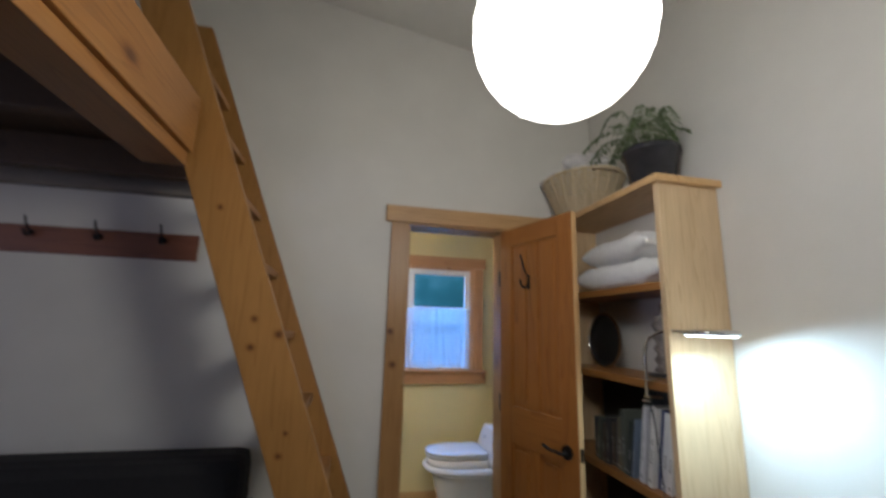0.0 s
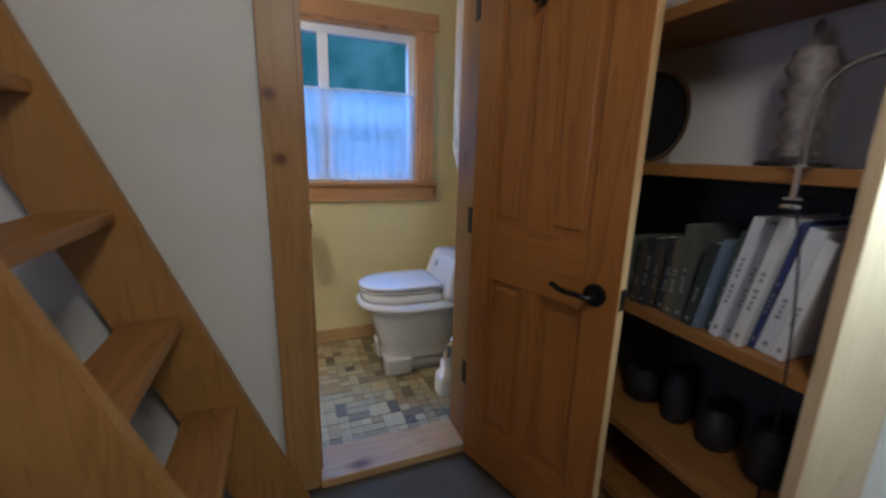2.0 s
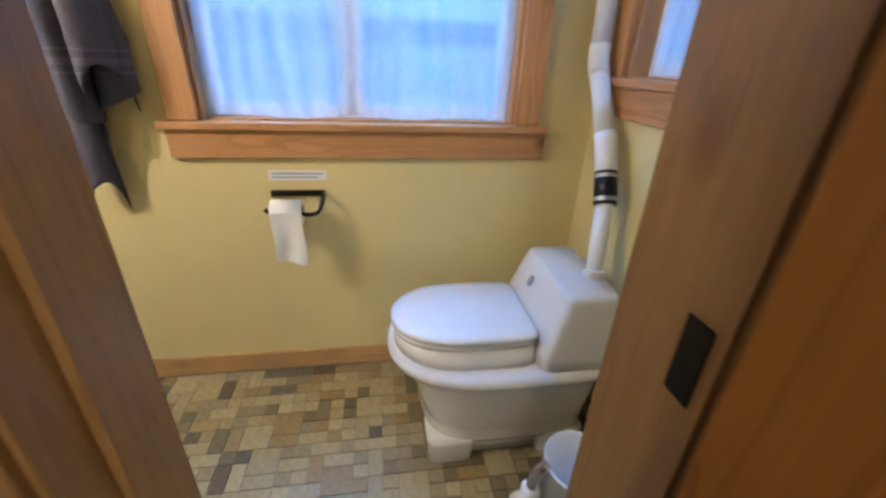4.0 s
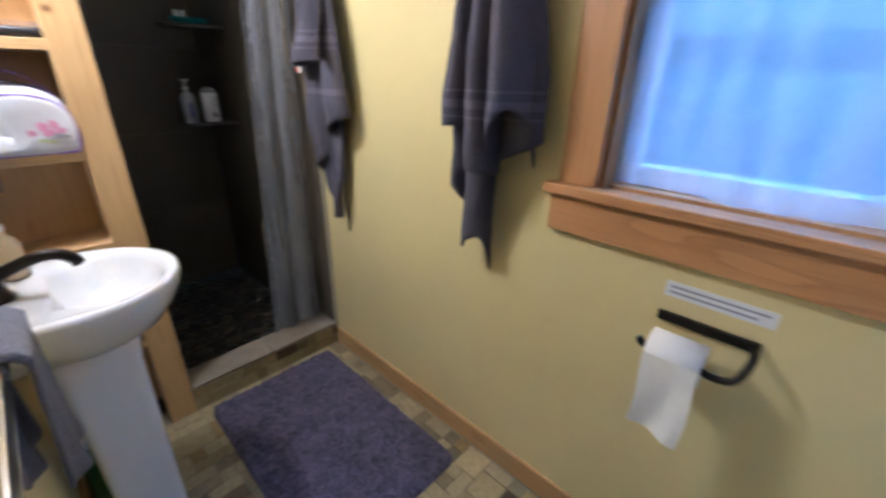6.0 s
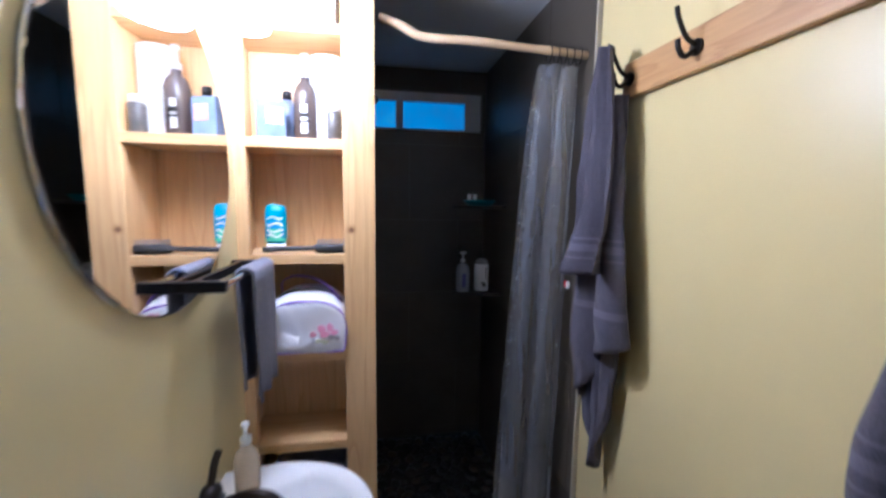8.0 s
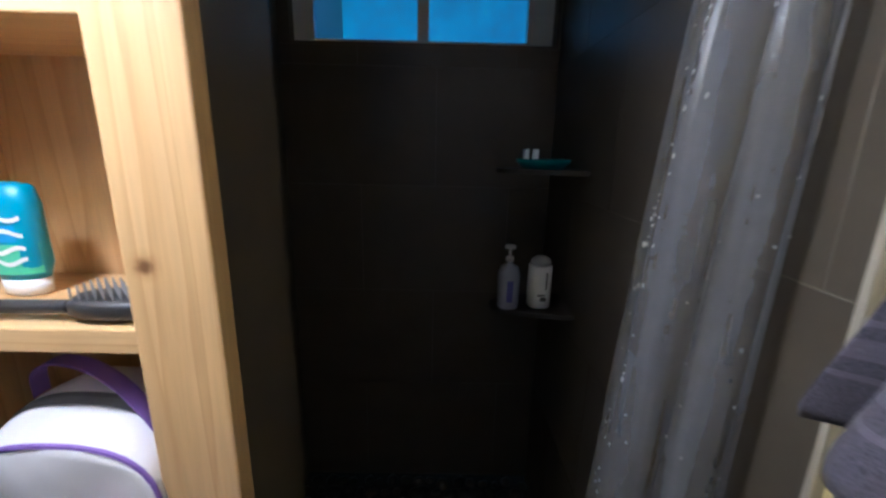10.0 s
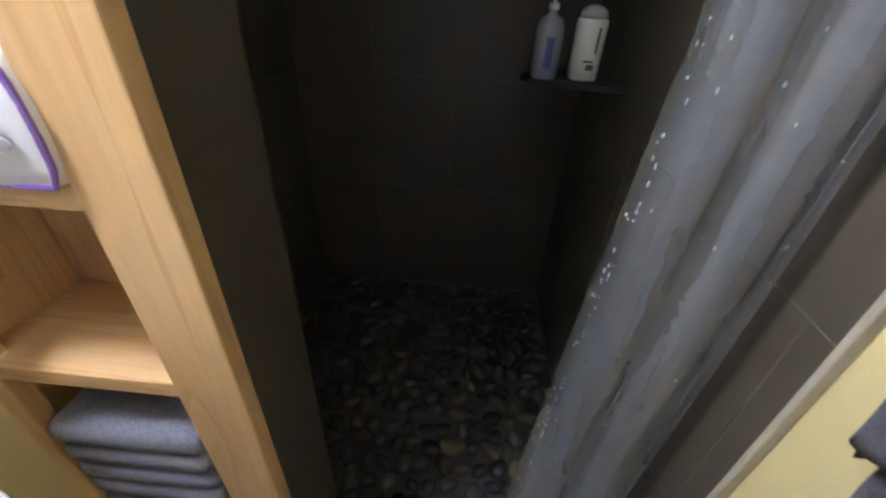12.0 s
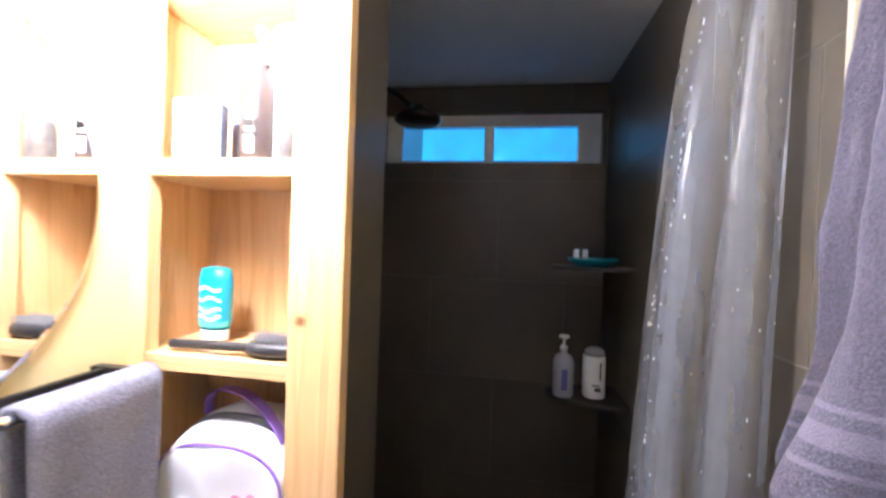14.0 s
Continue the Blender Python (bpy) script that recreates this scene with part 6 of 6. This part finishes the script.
part("cap", lathe(0, 0, [(0.02, 0.2205), (0.02, 0.25), (0.016, 0.252)], 16), PLASTIC, PBAG)

# toilet brush and bin
TB = thing("toilet_brush", "white toilet brush holder with a chrome handle", "toilet brush", (1.085, -0.80, 0))
smooth(part("holder", loft([ring(0, 0, z, r, r, 32, p) for r, z, p in ((0.044, 0, 5), (0.048, 0.005, 5), (0.046, 0.10, 5), (0.042, 0.118, 4), (0.028, 0.128, 3), (0.024, 0.19, 3), (0.02, 0.195, 3))]), PLASTIC, TB))
smooth(part("handle", tube(curve_pts([(0, 0, 0.196), (0.002, 0, 0.225), (0.012, -0.004, 0.262), (0.03, -0.008, 0.29)]), 0.016, 16), CHROME, TB, "chrome brush handle"))
BN = thing("waste_bin", "small white waste bin beside the toilet", "waste bin", (1.22, -0.80, 0))
smooth(part("bin_body", loft([ring(0, 0, z, r, r, 28) for r, z in ((0.075, 0), (0.08, 0.004), (0.098, 0.27), (0.102, 0.272), (0.102, 0.28), (0.094, 0.28), (0.078, 0.02))]), PLASTIC, BN))

WP = thing("wall_plate", "narrow white plate fixed upright on the yellow wall", "wall plate", (XR - 0.001, -0.675, 0.805))
part("plate", boxes((-0.012, -0.028, -0.142, 0, 0.028, 0.142), bev=0.003), PLASTIC, WP)

# sill plant
PP = thing("sill_plant", "little plant in a pale pot on the window sill", "plant", (1.515, -0.53, 1.2455))
smooth(part("pot", loft([ring(0, 0, z, r, r, 22) for r, z in ((0.032, 0), (0.036, 0.004), (0.046, 0.085), (0.042, 0.086), (0.038, 0.07))]), plain("pale_pot", (0.6, 0.6, 0.58), 0.5), PP))
bm = bmesh.new()
random.seed(9)
for k in range(26):
    p = Vector((random.uniform(-0.03, 0.03), random.uniform(-0.04, 0.04), random.uniform(0.08, 0.19)))
    d = Vector((random.uniform(-1, 1), random.uniform(-1, 1), random.uniform(0.1, 1))).normalized()
    w = d.orthogonal().normalized()
    q = 0.016
    bm.faces.new([bm.verts.new(v) for v in (p, p + d * q + w * q * 0.6, p + d * q * 2, p + d * q - w * q * 0.6)])
    bm.faces.new([bm.verts.new(v) for v in (Vector((0.002, 0, 0.05)), Vector((-0.002, 0, 0.05)), p)])
part("leaves", bm, plain("sill_leaf", (0.04, 0.09, 0.04), 0.5), PP)["kind"] = "stuff"

# ---- shower things ----
BX0 = -2.03
for zs in (1.038, 1.50):
    c = thing("shower_shelf", "dark half-round shelf on the tiled shower wall", "shelf", (BX0, -0.014, zs), "shower shelves")
    bm = loft([[(0.105 * math.cos(a), -0.265 * math.sin(a), z) for a in [math.pi * i / 20 for i in range(21)]] for z in (-0.014, 0.0)])
    part("ledge", bm, plain("dark_stone_ledge", (0.035, 0.03, 0.026), 0.5), c)
LB = bottle("body_lotion", (BX0 + 0.03, -0.222, 1.0385), [(0.036, 0), (0.04, 0.005), (0.04, 0.13), (0.03, 0.155), (0.012, 0.165), (0.012, 0.175)], plain("clear_lotion", (0.30, 0.31, 0.35), 0.2), "clear pump bottle with a blue label", "bottle", [(0.014, 0.1755), (0.014, 0.19), (0.005, 0.192), (0.005, 0.22), (0.02, 0.222), (0.018, 0.232)], PLASTIC)
part("label_patch", loft([[(0.0407 * math.cos(a), 0.0407 * math.sin(a), z) for a in [-1.0 + 2 * i / 12 for i in range(13)]] for z in (0.03, 0.11)], caps=False, closed=False), plain("indigo_label", (0.08, 0.08, 0.28), 0.4), LB)
WB = bottle("conditioner_bottle", (BX0 + 0.015, -0.114, 1.0385), [(0.038, 0.0), (0.042, 0.004), (0.042, 0.155), (0.036, 0.16)], PLASTIC, "white bottle with dark print and dome cap", "bottle", [(0.038, 0.1605), (0.036, 0.178), (0.02, 0.19), (0.004, 0.192)], plain("clear_cap", (0.4, 0.4, 0.4), 0.2))
part("label_print", boxes((0.0425, -0.014, 0.05, 0.0432, 0.014, 0.056), (0.0425, 0.012, 0.075, 0.0432, 0.018, 0.14), (0.0425, -0.004, 0.03, 0.0432, 0.018, 0.046)), plain("label_ink", (0.08, 0.08, 0.08), 0.6), WB)
LB.scale, WB.scale = (0.92, 0.92, 0.92), (0.92, 0.92, 0.92)
SD = thing("soap_dish", "teal soap dish with a sponge on the corner shelf", "soap dish", (BX0, -0.13, 1.5005))
smooth(part("dish", loft([ring(0, 0, z, rx, ry, 24, 2.6) for z, rx, ry in ((0, 0.04, 0.06), (0.02, 0.055, 0.085), (0.03, 0.056, 0.086), (0.028, 0.05, 0.078), (0.01, 0.035, 0.055))]), plain("teal_dish", (0.0, 0.20, 0.23), 0.35), SD))
for y in (-0.06, -0.03):
    part("soap_bar", boxes((0.0, y - 0.008, 0.012, 0.03, y + 0.008, 0.06), bev=0.004), PLASTIC, SD)
SH = thing("shower_fixture", "dark round shower head on a bent arm", "shower", (-1.83, -1.08, 2.05))
part("arm", tube(curve_pts([(0, -0.009, 0.03), (0, 0.12, 0.035), (0.0, 0.24, 0.02), (0.0, 0.31, -0.03)]), 0.011, 12), BRONZE, SH)
smooth(part("rose", lathe(0, 0.335, [(0.02, -0.03), (0.03, -0.045), (0.075, -0.065), (0.078, -0.08), (0.07, -0.088), (0.004, -0.089)], 28), BRONZE, SH))
part("flange", lathe(0, -0.002, [(0.001, 0.03), (0.03, 0.03), (0.03, 0.034), (0.001, 0.036)], 20), BRONZE, SH)


# shower wall tiles
def tile_field(wall, a0, a1, z0, z1, plane, axis, tw=0.61, th=0.455, hole=None, sign=1):
    """Large brown tiles laid on a grout bed; axis is the wall's normal."""
    row = 0
    z = z0
    edge = 0.04
    while z < z1 - 0.01:
        zt = min(edge, z1)
        a = a0 - (tw / 2 if row % 2 else 0)
        while a < a1 - 0.01:
            p, q = max(a, a0), min(a + tw, a1)
            segs = [(p, q, z, zt)]
            if hole:
                h0, h1, k0, k1 = hole
                if p < h1 and q > h0 and z < k1 and zt > k0:
                    segs = [(p, q, z, k0), (p, q, k1, zt), (p, h0, max(z, k0), min(zt, k1)), (h1, q, max(z, k0), min(zt, k1))]
            for s in segs:
                if s[1] - s[0] > 0.02 and s[3] - s[2] > 0.012:
                    b0, b1, c0, c1 = s[0] + 0.001, s[1] - 0.001, s[2] + 0.001, s[3] - 0.001
                    lo, hi = sorted((plane, plane + sign * 0.010))
                    r = (lo, b0, c0, hi, b1, c1) if axis == "x" else (b0, lo, c0, b1, hi, c1)
                    part("tile", boxes(r, bev=0.0015), BROWNTILE, wall)
            a += tw
        z = zt
        edge += th
        row += 1


tile_field(bpy.data.objects["wall_shower_back"], -1.09, -0.003, -0.02, CZ, XB - 0.0115, "x", hole=SW)
tile_field(bpy.data.objects["wall_shower_north"], XB, -1.118, -0.02, CZ, -0.0025, "y", sign=-1)
tile_field(bpy.data.objects["wall_shower_south"], XB, -1.32, -0.02, CZ, -1.0915, "y", sign=1)

struct("tile_trim", boxes((-1.1165, -0.018, 0.09, -1.106, -0.001, CZ - 0.001), bev=0.003), plain("beige_edge_trim", (0.42, 0.38, 0.30), 0.5), "beige edge trim between shower tile and yellow wall", "tile trim")

# pebble shower floor
random.seed(17)
shapes = []
for s in range(5):
    bm = bmesh.new()
    bmesh.ops.create_icosphere(bm, subdivisions=2, radius=1)
    for v in bm.verts:
        v.co *= 1 + 0.18 * noise.noise(v.co * 1.3 + Vector((s * 7, 0, 0)))
        v.co.z *= 0.55
    me = bpy.data.meshes.new("pebble")
    bm.to_mesh(me)
    bm.free()
    me.materials.append(PEBBLE)
    for p in me.polygons:
        p.use_smooth = True
    shapes.append(me)
far = bmesh.new()
count = 0
for i in range(18):
    x0 = -1.285 - i * 0.062
    for j in range(17):
        x = x0 + random.uniform(-0.012, 0.012)
        y = -1.06 + (j + 0.5 * (i % 2)) * 0.062 + random.uniform(-0.012, 0.012)
        if x > -1.262 or x < XB + 0.02 or y > -0.03:
            continue
        s = random.uniform(0.022, 0.040)
        m = Matrix.Translation((x, y, -0.028)) @ Matrix.Rotation(random.uniform(0, 6.28), 4, "Z") @ Matrix.Diagonal((s * random.uniform(0.9, 1.25), s * random.uniform(0.65, 0.95), s, 1))
        if count < 290:
            ob = new("pebble", random.choice(shapes))
            ob.matrix_world = m
            ob.parent = bpy.data.objects["floor_shower"]
            count += 1
        else:
            bmesh.ops.create_icosphere(far, subdivisions=1, radius=1, matrix=m @ Matrix.Diagonal((1, 1, 0.55, 1)))
smooth(part("pebble_bed", far, PEBBLE, bpy.data.objects["floor_shower"]))["kind"] = "stuff"

# stone mosaic of the bathroom floor
U = 0.0508
random.seed(8)
nx, ny = int((XR + 1.11) / U), int(1.11 / U) + 1
used = set()
near, rest = [], []
for j in range(ny):
    for i in range(nx):
        if (i, j) in used:
            continue
        w, h = random.choices(((1, 1), (2, 1), (1, 2), (2, 2)), (8, 2, 2, 1))[0]
        cells = [(i + p, j + q) for p in range(w) for q in range(h)]
        if any(c in used or c[0] >= nx or c[1] >= ny for c in cells):
            w, h, cells = 1, 1, [(i, j)]
        used.update(cells)
        x, y = -1.11 + i * U, -1.085 + j * U
        if y + h * U > -0.012:
            h = 1
            if y + U > -0.0:
                continue
        (near if -0.25 < x < 0.98 and len(near) < 300 else rest).append((x, y, w, h))
meshes = {}
fl = bpy.data.objects["floor_bath"]


def tile_mesh(w, h):
    bm = boxes((0.0015, 0.0015, -0.006, w * U - 0.0015, h * U - 0.0015, 0.0), bev=0.0012)
    me = bpy.data.meshes.new("floor_tile")
    bm.to_mesh(me)
    bm.free()
    me.materials.append(STONE)
    return me


for x, y, w, h in near:
    if (w, h) not in meshes:
        meshes[(w, h)] = tile_mesh(w, h)
    t = new("tile", meshes[(w, h)])
    t.location, t.parent = (x, y, 0), fl
bm = bmesh.new()
for x, y, w, h in rest:
    add_box(bm, x + 0.0015, y + 0.0015, -0.006, x + w * U - 0.0015, y + h * U - 0.0015, 0.0)
part("mosaic", bm, STONE, fl)["kind"] = "stuff"
